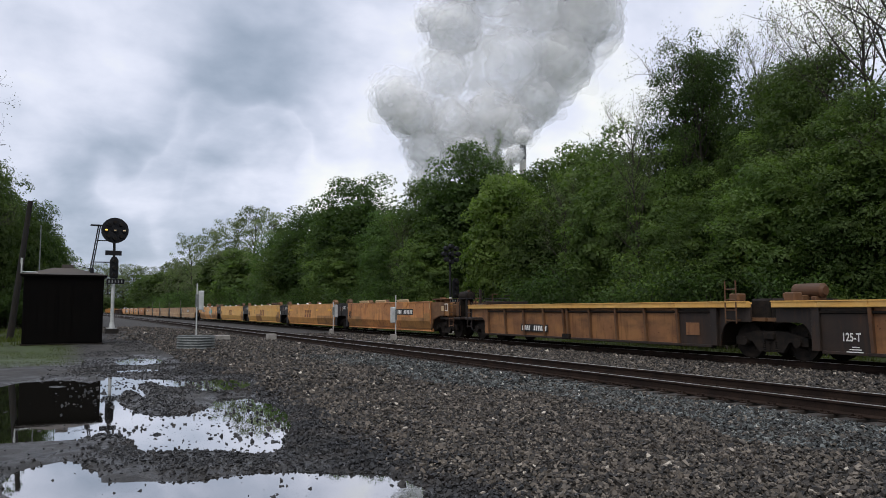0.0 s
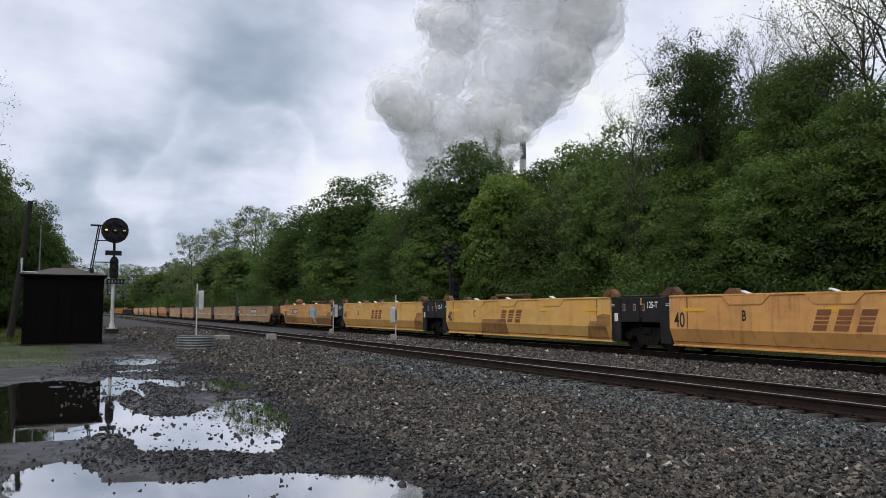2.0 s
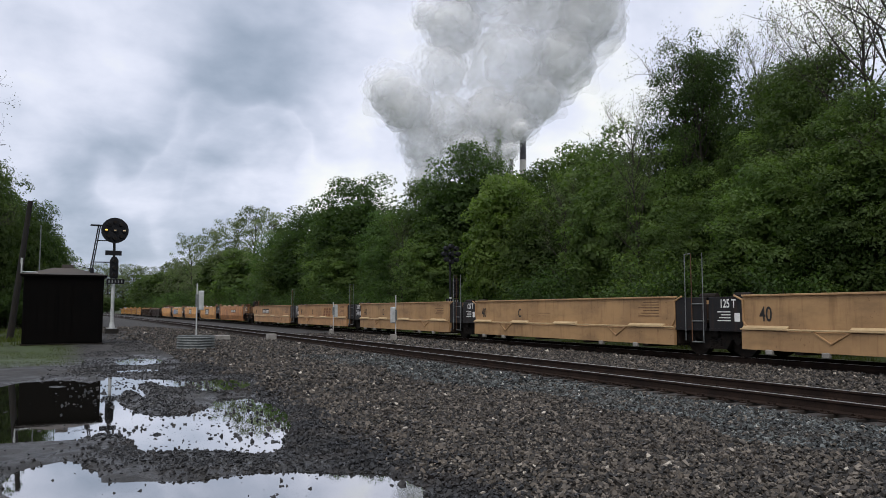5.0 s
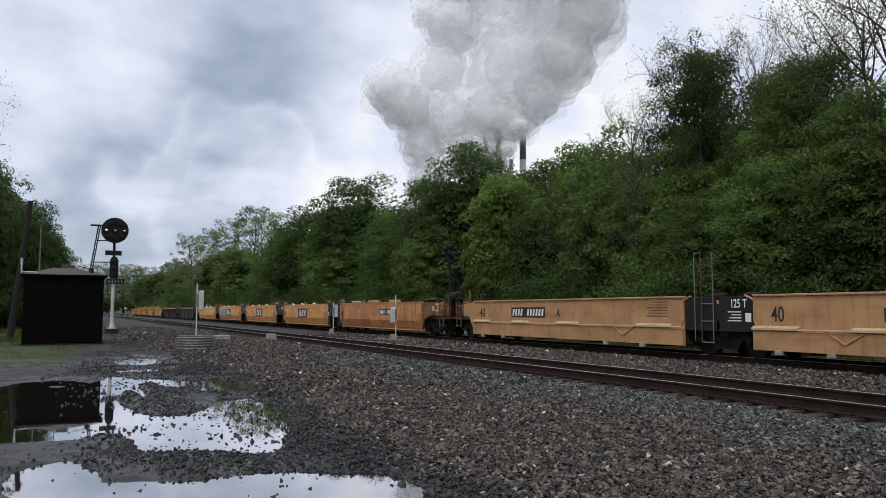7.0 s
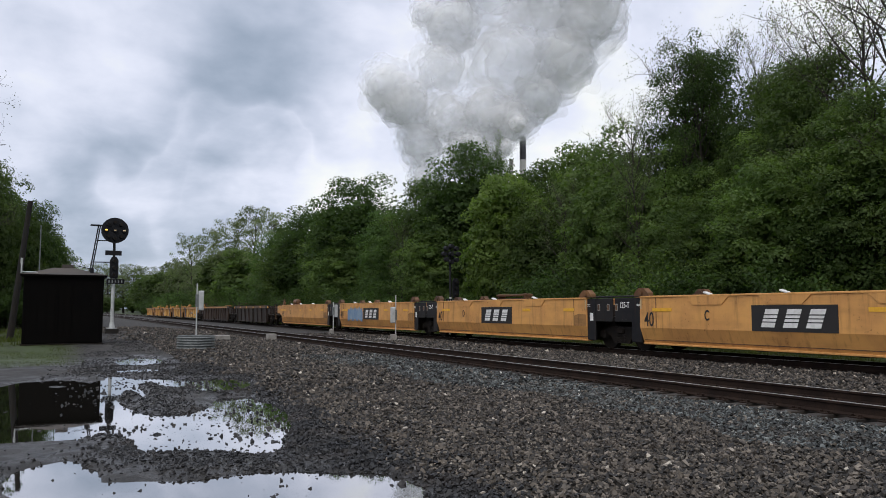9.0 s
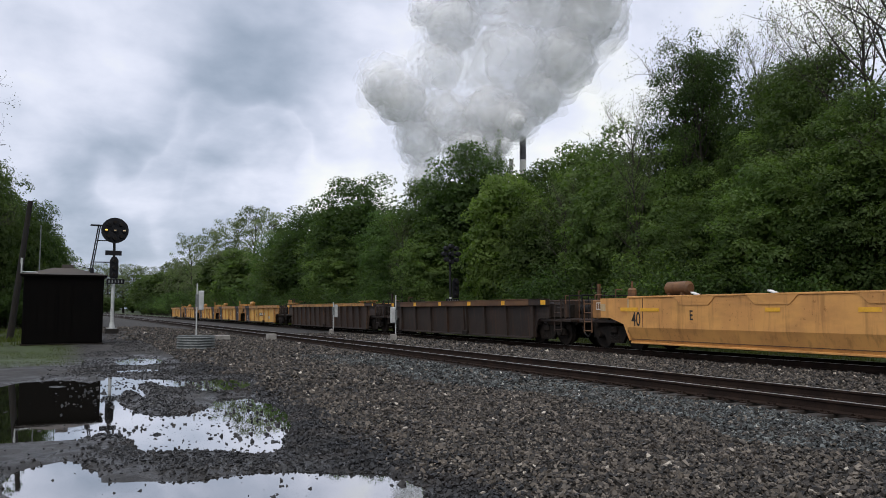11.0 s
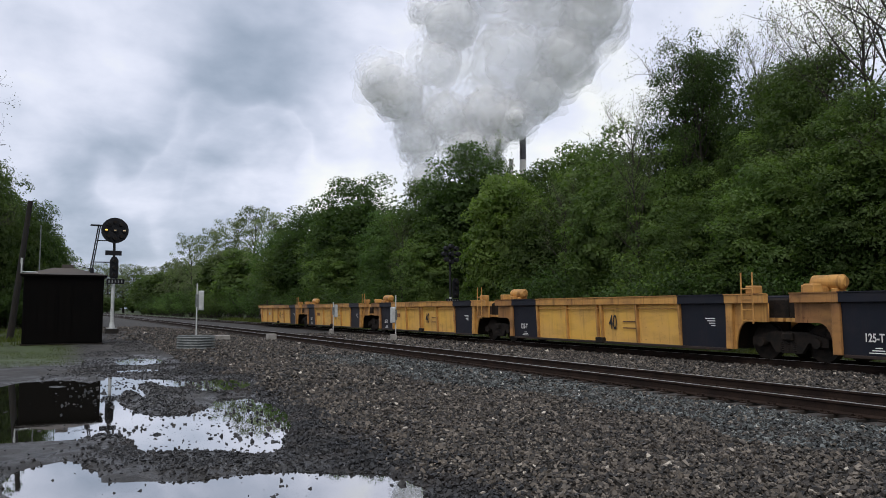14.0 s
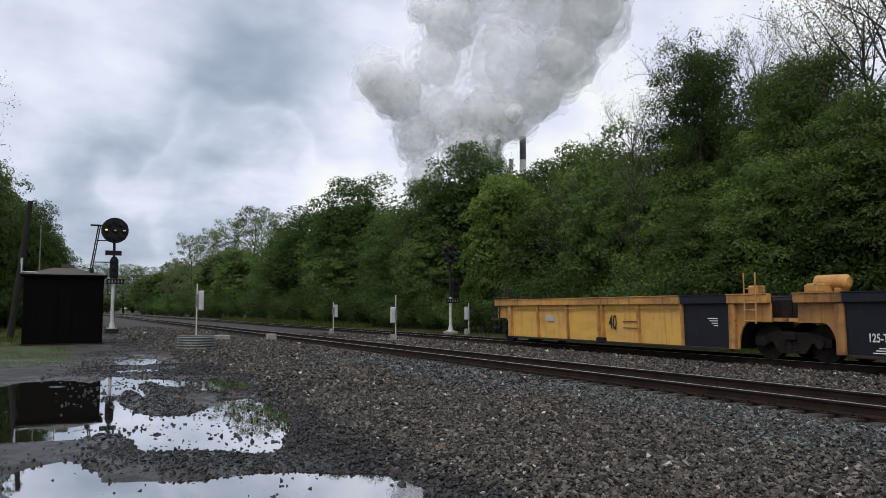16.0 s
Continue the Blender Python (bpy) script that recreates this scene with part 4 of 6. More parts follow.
def ledge_unit(y0, y1, ends, paint, label, opts):
    """Well unit with a ledge along the lower third of a flat side."""
    L = y1 - y0
    car = thing("well_car", label, "well car", pose(FAR_TRACK, (y0 + y1) / 2, RAIL), group="train of empty well cars")
    top, led, low = 1.77, 0.83, 0.28
    a = -L / 2 + (1.35 if ends[0] == "artic" else 2.6)
    b = L / 2 - (1.35 if ends[1] == "artic" else 2.6)
    P = M[paint]
    for s in (-1, 1):
        side = part("side_panel", extrude(B(), [(s * 1.38, top), (s * 1.38, led), (s * 1.45, led - 0.03), (s * 1.45, low), (s * 1.36, low), (s * 1.36, led - 0.1), (s * 1.3, led), (s * 1.3, top)], "y", a, b), P, car)
        part("top_rail", box(B(), (s * 1.36, (a + b) / 2, top + 0.02), (0.16, b - a, 0.06), bevel=0.012), P, side)
        pipe_run = pipe(B(), [(s * 1.49, a, led + 0.02), (s * 1.49, b, led + 0.02)], 0.025)
        part("conduit", pipe_run, M["cream"], side, "pale conduit along the ledge")
        for f, w in ((0.06, 1.5), (0.30, 1.3), (0.55, 1.5), (0.90, 1.7)):
            y = b - (b - a) * f
            bd = box(B(), (s * 1.44, y, led + 0.07), (0.14, w, 0.05), Matrix.Rotation(s * 0.5, 4, "Y"), bevel=0.01)
            part("ledge_board", bd, M["cream"], side, "pale board on the ledge")
        for f in (0.07, 0.2, 0.72, 0.86):
            y = b - (b - a) * f
            part("side_bracket", box(B(), (s * 1.44, y, low - 0.05), (0.12, 0.22, 0.14), bevel=0.02), M["concrete"], side, "pale bracket below the sill")
    floor_pan(car, a, b, M["darkcar"], 0.26)
    for y, kind, s in ((a, ends[0], -1), (b, ends[1], 1)):
        e = (-L / 2 if s < 0 else L / 2)
        if kind == "artic":
            lo, hi = sorted((y, e - s * 0.06))
            shroud(car, lo, hi, M["blackcar"], top, 0.8)
            part("end_deck", box(B(), (0, (lo + hi) / 2, 1.05), (2.6, hi - lo, 0.1)), M["darkcar"], car)
            if s > 0:
                lettering("125 T", 0.24, M["white"], car, y + 0.55, 1.46, x=-1.39, squeeze=0.75)
                for k in range(4):
                    part("stencil_line", plate(B(), y + 0.45, y + 0.95 - 0.07 * (k % 3), 1.06 + k * 0.085, 1.09 + k * 0.085, -1.387), M["white"], car)
                part("placard", plate(B(), y + 0.1, y + 0.3, 1.05, 1.3, -1.388), M["white"], car, "small white placard")
            part("end_trim", pipe(B(), [(-1.40, y - s * 0.5, led + 0.02), (-1.40, y - s * 0.16, led + 0.06), (-1.40, y - s * 0.02, led + 0.25), (-1.40, y - s * 0.02, top - 0.1), (-1.40, y + s * 0.3, top + 0.04)], 0.03), P, car, "painted rounded end trim")
            part("ledge_brace", pipe(B(), [(-1.455, y - s * 2.3, led), (-1.465, y - s * 2.85, low + 0.24), (-1.455, y - s * 3.4, led)], 0.03), P, car, "painted V-shaped pipe")
            part("end_cap", cyl(B(), (-0.6, y + s * 0.35, top + 0.03), (-0.6, y + s * 1.0, top + 0.03), 0.11, 0.11, 10), M["iron"], car)
            if s < 0:
                for dy in (0.87, 0.60, 0.13):
                    part("guide_post", cyl(B(), (-1.42, e + dy, 0.45), (-1.42, e + dy, 3.12), 0.014, 0.014, 6), M["galv"] if dy != 0.60 else M["rust"], car, "tall thin end post")
                part("post_tie", pipe(B(), [(-1.42, e + 0.87, 3.12), (-1.42, e + 0.60, 3.12)], 0.013), M["galv"], car)
                for zz in (0.42, 1.05, 1.57):
                    part("rung", cyl(B(), (-1.42, e + 0.60, zz), (-1.42, e + 0.10, zz), 0.018, 0.018, 6), M["galv"], car)
        else:
            def arch(bm, q):
                pts = [(y, low + 0.1), (y, top), (e - s * 1.5, top - 0.1), (e - s * 1.5, 1.12), (e - s * 2.0, 1.1)]
                extrude(bm, pts, "x", q * 1.30, q * 1.37)
            both_sides("end_side_plate", arch, P, car)
            coupler_end(car, e - s * 0.25, s, "rust")
            add_truck(car, e - s * 2.15)
    if ends[1] == "artic":
        add_truck(car, L / 2)
    lettering("40", 0.4, M["black"], car, b - 0.8, 1.08, x=-1.388, squeeze=0.75)
    if opts.get("letter"):
        lettering(opts["letter"], 0.34, M["black"], car, b - opts.get("letter_at", 3.9), 1.1, x=-1.388, squeeze=0.75)
    if opts.get("number"):
        number_board(car, a + (b - a) * opts["number"], 1.08, -1.384, 2.6, 0.42)
    if opts.get("logo"):
        logo(car, a + (b - a) * 0.38, 0.98, "plain", -1.383)
    for i in range(6):
        part("stencil_line", plate(B(), a + 0.75, a + 1.75 - 0.12 * (i % 3), 1.18 + 0.09 * i, 1.205 + 0.09 * i, -1.383), M["rust"], car)
    for i in range(2):
        part("stencil_lines", plate(B(), b - 4.6 - 1.6, b - 4.6, 1.14 + 0.1 * i, 1.18 + 0.1 * i, -1.383), M["tan"], car)
    return car


def ribbed_unit(y0, y1, ends, sheet, chord_mat, label, opts):
    """Well unit with a deep top chord, upright ribs and recessed sheets."""
    L = y1 - y0
    car = thing("well_car", label, "well car", pose(FAR_TRACK, (y0 + y1) / 2, RAIL), group="train of empty well cars")
    c0, c1, low = opts.get("chord", (1.57, 1.82, 0.26))
    P, C, E = M[sheet], M[chord_mat], M[opts.get("end", chord_mat)]
    dark = M[opts.get("dark", "navy")]
    over = opts.get("overhang", 1.9)
    back, arch = opts.get("overhang_rear", over), opts.get("arch", 1.3)
    a = -L / 2 + (1.85 if ends[0] == "artic" else over + arch)
    b = L / 2 - (1.85 if ends[1] == "artic" else back + arch)
    ca = -L / 2 + (0.42 if ends[0] == "artic" else over)
    cb = L / 2 - (0.42 if ends[1] == "artic" else back)
    black = opts.get("black", (1.9, 1.9))
    ribs = opts.get("ribs", 2.0)
    for s in (-1, 1):
        lo = a + (black[0] if ends[0] == "artic" else 0)
        hi = b - (black[1] if ends[1] == "artic" else 0)
        grim = M["yellow_dirty"] if opts.get("rod") else M[opts["grim"]] if opts.get("grim") else E
        dirt = [grim, M["soiled"] if opts.get("rod") and ends[1] == "artic" else M[opts["grim_rear"]] if opts.get("grim_rear") else grim]
        for q0, q1, m in ((ca, a, dirt[0]), (a, lo, dark), (lo, hi, C), (hi, b, dark), (b, cb, dirt[1])):
            if opts.get("full_chord"):
                m = C
            if q1 - q0 > 0.05:
                chord = part("top_chord", box(B(), (s * 1.40, (q0 + q1) / 2, (c0 + c1) / 2), (0.2, q1 - q0, c1 - c0), bevel=0.015), m, car)
                part("chord_lip", box(B(), (s * 1.44, (q0 + q1) / 2, c1 + 0.01), (0.17, q1 - q0, 0.03)), m, chord)
        sheet_bm = extrude(B(), [(s * 1.36, c0), (s * 1.30, low), (s * 1.24, low), (s * 1.30, c0)], "y", lo, hi)
        side = part("side_sheet", sheet_bm, P, car)
        for q0, q1, kind in ((a, lo, ends[0]), (hi, b, ends[1])):
            if q1 - q0 > 0.1:
                bay = extrude(B(), [(s * 1.375, c0), (s * 1.34, low), (s * 1.24, low), (s * 1.28, c0)], "y", q0, q1)
                part("end_sheet", bay, dark, car, "blue-black end sheet")
        part("bottom_sill", box(B(), (s * 1.29, (a + b) / 2, low - 0.02), (0.14, b - a, 0.08), bevel=0.01), M["darkcar"], car)
        n = max(2, round((hi - lo) / ribs))
        for i in range(n + 1):
            y = lo + (hi - lo) * i / n
            for dy in (-0.13, 0.13) if opts.get("double") and i == n // 2 else (0.0,):
                rib = extrude(B(), [(s * 1.47, c0), (s * 1.385, low + 0.02), (s * 1.29, low + 0.02), (s * 1.30, c0)], "y", y + dy - 0.045, y + dy + 0.045)
                part("rib", rib, E, side)
            if opts.get("double") and i == n // 2:
                part("jacking_pad", box(B(), (s * 1.36, y, low + 0.05), (0.16, 0.44, 0.2), bevel=0.02), M["iron"], side)
        # added dark line in place of the shadow below the overhanging chord
        if opts.get("conduit"):
            part("conduit", pipe(B(), [(s * 1.39, a, c0 - 0.12), (s * 1.39, b, c0 - 0.12)], 0.04), M["iron"], side, "dark line standing in for shade under the chord")
        if opts.get("rod"):
            part("hand_rod", pipe(B(), [(s * 1.42, lo, c0 - 0.13), (s * 1.42, hi, c0 - 0.13)], 0.014), E, side)
        # ends: an upright post, then an arched plate over the truck
        for y, kind, d, ce in ((a, ends[0], -1, ca), (b, ends[1], 1, cb)):
            part("end_post", box(B(), (s * 1.36, y + d * 0.12, (c0 + low) / 2), (0.16, 0.24, c0 - low), bevel=0.015), dirt[d > 0], car)
            far = ce - d * 0.02
            y1a = y + d * 0.24
            pts = [(y1a, c0), (y1a, low)]
            span = abs(far - y1a)
            for k in range(7):
                t = k / 6 * math.pi / 2
                pts.append((y1a + d * span * (0.03 + 0.34 * (1 - math.cos(t))), low + (1.05 - low) * math.sin(t)))
            pts += [(far, 1.05), (far, c0)]
            part("arch_plate", extrude(B(), pts, "x", s * 1.26, s * 1.32), dirt[d > 0], car)
    floor_pan(car, a, b, M["darkcar"], low)
    for y, kind, s, ce in ((a, ends[0], -1, ca), (b, ends[1], 1, cb)):
        e = (-L / 2 if s < 0 else L / 2)
        if kind == "artic":
            lo, hi = sorted((y, e - s * 0.05))
            part("end_deck", box(B(), (0, (lo + hi) / 2, 1.12), (2.4, hi - lo, 0.1)), E, car)
            part("connector", box(B(), (0, e - s * 0.34, 1.40), (2.1, 0.66, 0.62), bevel=0.06), M["iron"], car, "sooty articulated connector")
            bx = box(B(), (-1.25, e - s * 0.95, c1 + 0.13), (0.34, 0.34, 0.24), bevel=0.03)
            part("corner_casting", bx, E, car)
            if s > 0:
                tk = cyl(B(), (-0.5, e - 1.3, c1 + 0.30), (-0.5, e - 0.45, c1 + 0.30), 0.2, 0.2, 28)
                cyl(tk, (-0.5, e - 0.45, c1 + 0.30), (-0.5, e - 0.37, c1 + 0.30), 0.2, 0.12, 28)
                cyl(tk, (-0.5, e - 1.3, c1 + 0.30), (-0.5, e - 1.38, c1 + 0.30), 0.2, 0.12, 28)
                tank = part("air_tank", tk, E, car, "horizontal air tank")
                part("tank_box", box(B(), (-0.72, e - 0.7, c1 + 0.09), (0.3, 0.5, 0.18), bevel=0.02), E, tank)
                part("tank_saddle", box(B(), (-0.5, e - 1.15, c1 + 0.07), (0.44, 0.16, 0.14), bevel=0.02), E, tank)
                part("tank_valve", box(B(), (-0.8, e - 0.36, c1 + 0.13), (0.16, 0.14, 0.22), bevel=0.02), E, tank)
                lettering("125-T", 0.2, M["white"], car, y - 0.85, 0.62, x=-1.385, squeeze=0.75)
                for k in range(3):
                    part("stencil_line", plate(B(), y - 1.15 + k * 0.05, y - 0.7 - k * 0.08, 0.34 + k * 0.06, 0.365 + k * 0.06, -1.372), M["white"], car)
            else:
                if opts.get("full_chord"):
                    part("primer_patch", plate(B(), y + 0.5, y + 1.05, 0.62, 1.0, -1.372), M["rust_sheet"], car, "rusty square patch")
                else:
                    for i in range(4):
                        part("stencil_line", plate(B(), y + 0.45, y + 0.85 - 0.08 * i, 1.12 - i * 0.07, 1.145 - i * 0.07, -1.378), M["white"], car)
                pst = B()
                for dy in (0.78, 1.18):
                    cyl(pst, (-1.5, e + dy, 1.0), (-1.5, e + dy, c1 + 0.62), 0.022, 0.022, 8)
                for k in range(4):
                    cyl(pst, (-1.5, e + 0.78, 1.08 + 0.3 * k), (-1.5, e + 1.18, 1.08 + 0.3 * k), 0.018, 0.018, 6)
                for dy in (0.78, 1.18):
                    box(pst, (-1.42, e + dy, 1.1), (0.18, 0.04, 0.04))
                part("ladder", pst, E, car)
        else:
            coupler_end(car, e - s * 0.25, s, "darkcar", opts.get("tall", True))
            add_truck(car, e - s * 2.15)
    if ends[1] == "artic":
        add_truck(car, L / 2)
    x = -1.366
    if opts.get("forty"):
        f = opts["forty"]
        lettering("40", 0.5, M["black"], car, b - (b - a) * f, 0.72, x=x, squeeze=0.62)
        for i in range(2):
            part("stencil_line", plate(B(), b - (b - a) * f - 1.3, b - (b - a) * f - 0.55, 0.75 + 0.22 * i, 0.79 + 0.22 * i, x), M["rust"], car)
    if opts.get("number"):
        number_board(car, a + (b - a) * opts["number"], opts.get("number_z", 0.95), x, 2.0, 0.3)
    if opts.get("mark"):
        for i in range(3):
            part("emblem_block", plate(B(), b - (b - a) * 0.25 + i * 0.24, b - (b - a) * 0.25 + i * 0.24 + 0.18, 0.98, 1.2, x), M["red_brown"], car, "small red-brown emblem block")
    if opts.get("stencils"):
        for f, z in opts["stencils"]:
            part("stencil_panel", plate(B(), a + (b - a) * f, a + (b - a) * f + 0.55, z, z + 0.22, x), M["grey_paint"], car, "small grey stencil panel")
    if opts.get("squares"):
        for i, w in enumerate((0.32, 0.3, 0.3, 0.32, 0.3, 0.35)):
            y = cb - 0.2 - i * (cb - ca - 0.4) / 5
            part("reflector", plate(B(), y - w / 2, y + w / 2, c0 + 0.03, c1 - 0.03, -1.503), M["amber_patch"], car, "bright yellow reflective patch")
    if opts.get("planks"):
        for y in (ca + 1.2, cb - 1.4):
            bd = box(B(), (-1.35, y, c1 + 0.13), (0.35, 2.6, 0.05), bevel=0.01)
            for k in (-1.1, 0, 1.1):
                box(bd, (-1.35, y + k, c1 + 0.06), (0.2, 0.08, 0.12))
            part("walk_plank", bd, C, car, "raised plank along the chord")
        part("chord_patch", plate(B(), ca, ca + 0.1, c0, c1, -1.501), M["amber_patch"], car, "bright amber chord end")
        part("chord_patch", plate(B(), cb - 0.7, cb, c0, c1, -1.501), M["amber_patch"], car, "bright amber chord end")
    if opts.get("uprights"):
        s = opts["uprights"]
        e = L / 2 * s
        pst = B()
        for dy in (-0.3, -0.12, 0.36, 0.52):
            box(pst, (-0.8, e - s * dy, 1.68), (0.06, 0.08, 1.22), bevel=0.01)
        for k in range(4):
            cyl(pst, (-0.8, e + s * 0.12, 1.2 + k * 0.3), (-0.8, e - s * 0.36, 1.2 + k * 0.3), 0.02, 0.02, 6)
        part("tall_uprights", pst, M["yellow_dirty"], car, "tall yellow end uprights with rungs")
    return car


def graffiti(car, kind, y):
    """Spray paint as plain overlapping patches."""
    def blob(name, mat, cy, cz, w, h, n=14, x=-1.456):
        o = []
        for i in range(n):
            a = 2 * math.pi * i / n
            k = 1 + 0.12 * math.sin(3 * a + cy) + 0.08 * math.sin(5 * a)
            o.append((cy + w * k * math.cos(a), cz + h * k * math.sin(a)))
        part(name, extrude(B(), o, "x", x - 0.003, x), mat, car, "sprayed graffiti patch")
    def shape(mat, pts, x, grow=1.0):
        my, mz = sum(p[0] for p in pts) / len(pts), sum(p[1] for p in pts) / len(pts)
        bm = extrude(B(), [(y + (my + (p - my) * grow) * 1.4, mz + (q - mz) * grow) for p, q in pts], "x", x - 0.003, x)
        for v in bm.verts:
            # the paint follows the fold of the side
            v.co.x += max(0.0, 0.8 - v.co.z) * 0.36
        part("graffiti", bm, mat, car, "sprayed graffiti patch")
    if kind == "grey":
        shape(M["teal_paint"], [(0.85, 1.13), (0.62, 1.30), (0.36, 1.34), (0.38, 0.96), (0.62, 0.98)], -1.4545)
        shape(M["teal_paint"], [(-0.36, 1.36), (-0.50, 1.47), (-0.84, 1.46), (-0.84, 1.02), (-0.55, 0.94), (-0.38, 1.0)], -1.4545)
        head = [(0.52, 1.77), (-0.36, 1.77), (-0.53, 1.52), (-0.42, 1.26), (-0.36, 0.95), (-0.14, 0.90), (0.09, 0.82), (0.40, 0.84), (0.48, 1.12), (0.34, 1.40), (0.42, 1.60)]
        shape(M["black"], head, -1.4575, 1.05)
        shape(M["grey_paint"], head, -1.4605)
        for a, b in (((0.42, 1.08), (0.10, 1.30)), ((0.10, 1.30), (-0.20, 1.26)), ((-0.20, 1.26), (-0.30, 1.02)), ((0.30, 1.00), (-0.05, 1.02))):
            d = Vector((b[0] - a[0], b[1] - a[1])).normalized() * 0.014
            shape(M["black"], [(a[0] - d.y, a[1] + d.x), (b[0] - d.y, b[1] + d.x), (b[0] + d.y, b[1] - d.x), (a[0] + d.y, a[1] - d.x)], -1.4635)
        for mat, x, grow in (("black", -1.4560, 1.07), ("grey_paint", -1.4590, 1.0)):
            shape(M[mat], [(-0.02, 0.80), (-0.56, 0.80), (-0.56, 0.40), (-0.22, 0.40), (0.0, 0.64)], x, grow)
        shape(M["grey_paint"], [(-0.06, 0.93), (-0.44, 1.02), (-0.55, 0.80), (-0.02, 0.80)], -1.4600)
        shape(M["amber_patch"], [(-0.04, 0.62), (-0.14, 0.66), (-0.18, 0.44), (-0.10, 0.44)], -1.4620)
    else:
        for i in range(7):
            blob("graffiti", M["blue_paint"], y + 1.2 - i * 0.4, 1.05 + 0.1 * (i % 2), 0.32, 0.42, x=-1.456 - 0.002 * i)


ART, CPL = "artic", "coupler"
# places of the joints along the train at the start, from the front to the last car
J = (-0.6, 15.3, 33.5, 51.4, 67.1, 83.1, 99.1, 116.9, 134.3, 150.2, 165.8, 180.7, 198.4, 216.8, 232.3, 248.0, 263.7, 281.6, 301.0, 324.9, 342.3, 357.9, 373.4, 389.0, 405.3)
# conduit here turns on the dark line drawn for the chord's shadow
OLD = dict(conduit=True, full_chord=True, chord=(1.45, 1.61, 0.33), end="rust", grim="darkcar", dark="darkcar", ribs=1.5, double=True, overhang=1.75, black=(1.4, 1.4))
YEL = dict(end="yellow_dirty", dark="navy", ribs=2.0, double=True, rod=True, overhang=1.0)


def build_train():
    u = []
    def pair(i):
        return J[i], J[i + 1]
    u.append(ribbed_unit(*pair(0), (ART, ART), "rust_sheet", "orange2", "rusty brown well car with an orange top chord", dict(OLD)))
    u.append(ribbed_unit(*pair(1), (ART, CPL), "rust_sheet", "orange2", "rusty brown well car end unit with an orange chord", dict(OLD, overhang_rear=1.1, arch=1.75, grim_rear="rust_sheet", number=0.72, number_z=0.5)))
    smooth = "smooth-sided orange well car with black ends"
    u.append(smooth_unit(*pair(2), (CPL, ART), "rusted", "rusty orange well car with pale folded guide boards", dict(boards=True, number=0.26, patch=((0.0, 0.3), (0.8, 1.0)))))
    u.append(smooth_unit(*pair(3), (ART, ART), "orange", smooth, dict(logo="plain", letter="B", patch=((0.0, 0.33),))))
    u.append(smooth_unit(*pair(4), (ART, ART), "orange2", smooth, dict(logo="plain", letter="C", patch=((0.02, 0.1), (0.55, 0.72)), walkway=0.8)))
    u.append(smooth_unit(*pair(5), (ART, ART), "orange2", smooth, dict(logo="plain", letter="D", patch=((0.0, 0.08),))))
    u.append(smooth_unit(*pair(6), (ART, CPL), "orange", "orange well car with grey and teal graffiti", dict(number=0.765, letter="A", letter_at=5.0, patch=((0.0, 0.36), (0.70, 1.0)), walkway=0.8)))
    graffiti(u[-1], "grey", -2.9)
    led = "tan well car with a ledge along its side"
    u.append(ledge_unit(*pair(7), (CPL, ART), "tan", led, dict(number=0.5)))
    u.append(ledge_unit(*pair(8), (ART, ART), "tan", led, dict(letter="C")))
    u.append(ledge_unit(*pair(9), (ART, ART), "tan", led, dict(letter="D")))
    u.append(ledge_unit(*pair(10), (ART, ART), "buff", "orange well car with a ledge along its side", dict(letter="E", logo=True)))
    u.append(ledge_unit(*pair(11), (ART, CPL), "buff", "orange ledge-sided well car with a number board", dict(number=0.66, letter="A", letter_at=6.9)))
    u.append(smooth_unit(*pair(12), (CPL, ART), "rusted", "rusty orange well car with pale folded guide boards", dict(boards=True, number=0.36)))
    u.append(smooth_unit(*pair(13), (ART, ART), "orange", "orange well car with a boxed dark emblem", dict(logo="boxed", letter="C")))
    u.append(smooth_unit(*pair(14), (ART, ART), "orange", "orange well car with a boxed dark emblem", dict(logo="boxed", letter="D", walkway=0.7)))
    u.append(smooth_unit(*pair(15), (ART, ART), "orange", "orange well car with boxed emblem and blue graffiti", dict(logo="boxed")))
    graffiti(u[-1], "blue", 3.2)
    u.append(smooth_unit(*pair(16), (ART, CPL), "orange", "faded orange well car end unit", dict(letter="E")))
    u.append(ribbed_unit(*pair(17), (CPL, CPL), "darkcar", "rust", "sooty dark brown ribbed well car with yellow patches", dict(end="darkcar", dark="darkcar", ribs=1.9, double=True, squares=True, overhang=1.6, tall=False)))
    u.append(ribbed_unit(*pair(18), (CPL, CPL), "brown", "yellow_dirty", "long brown ribbed well car with raised planks", dict(end="rib_brown", ribs=1.25, double=True, planks=True, overhang=1.5, overhang_rear=1.85, arch=1.5, chord=(1.64, 1.83, 0.2), uprights=1)))
    yel = "yellow ribbed well car with blue-black end sheets"
    u.append(ribbed_unit(*pair(19), (CPL, ART), "yellow", "yellow_dirty", yel, dict(YEL, overhang=1.85, arch=1.6, forty=0.42, number=0.4, number_z=0.85, stencils=((0.3, 0.9), (0.12, 0.6)))))
    u.append(ribbed_unit(*pair(20), (ART, ART), "yellow", "yellow_dirty", yel, dict(YEL, forty=0.56)))
    u.append(ribbed_unit(*pair(21), (ART, ART), "yellow", "yellow_dirty", yel, dict(YEL, forty=0.565, mark=True)))
    u.append(ribbed_unit(*pair(22), (ART, ART), "yellow", "yellow_dirty", yel, dict(YEL, forty=0.565, mark=True)))
    u.append(ribbed_unit(*pair(23), (ART, CPL), "yellow", "yellow_dirty", "last yellow ribbed well car of the train", dict(YEL, forty=0.56, stencils=((0.74, 0.95),))))
    UNITS.extend(u)


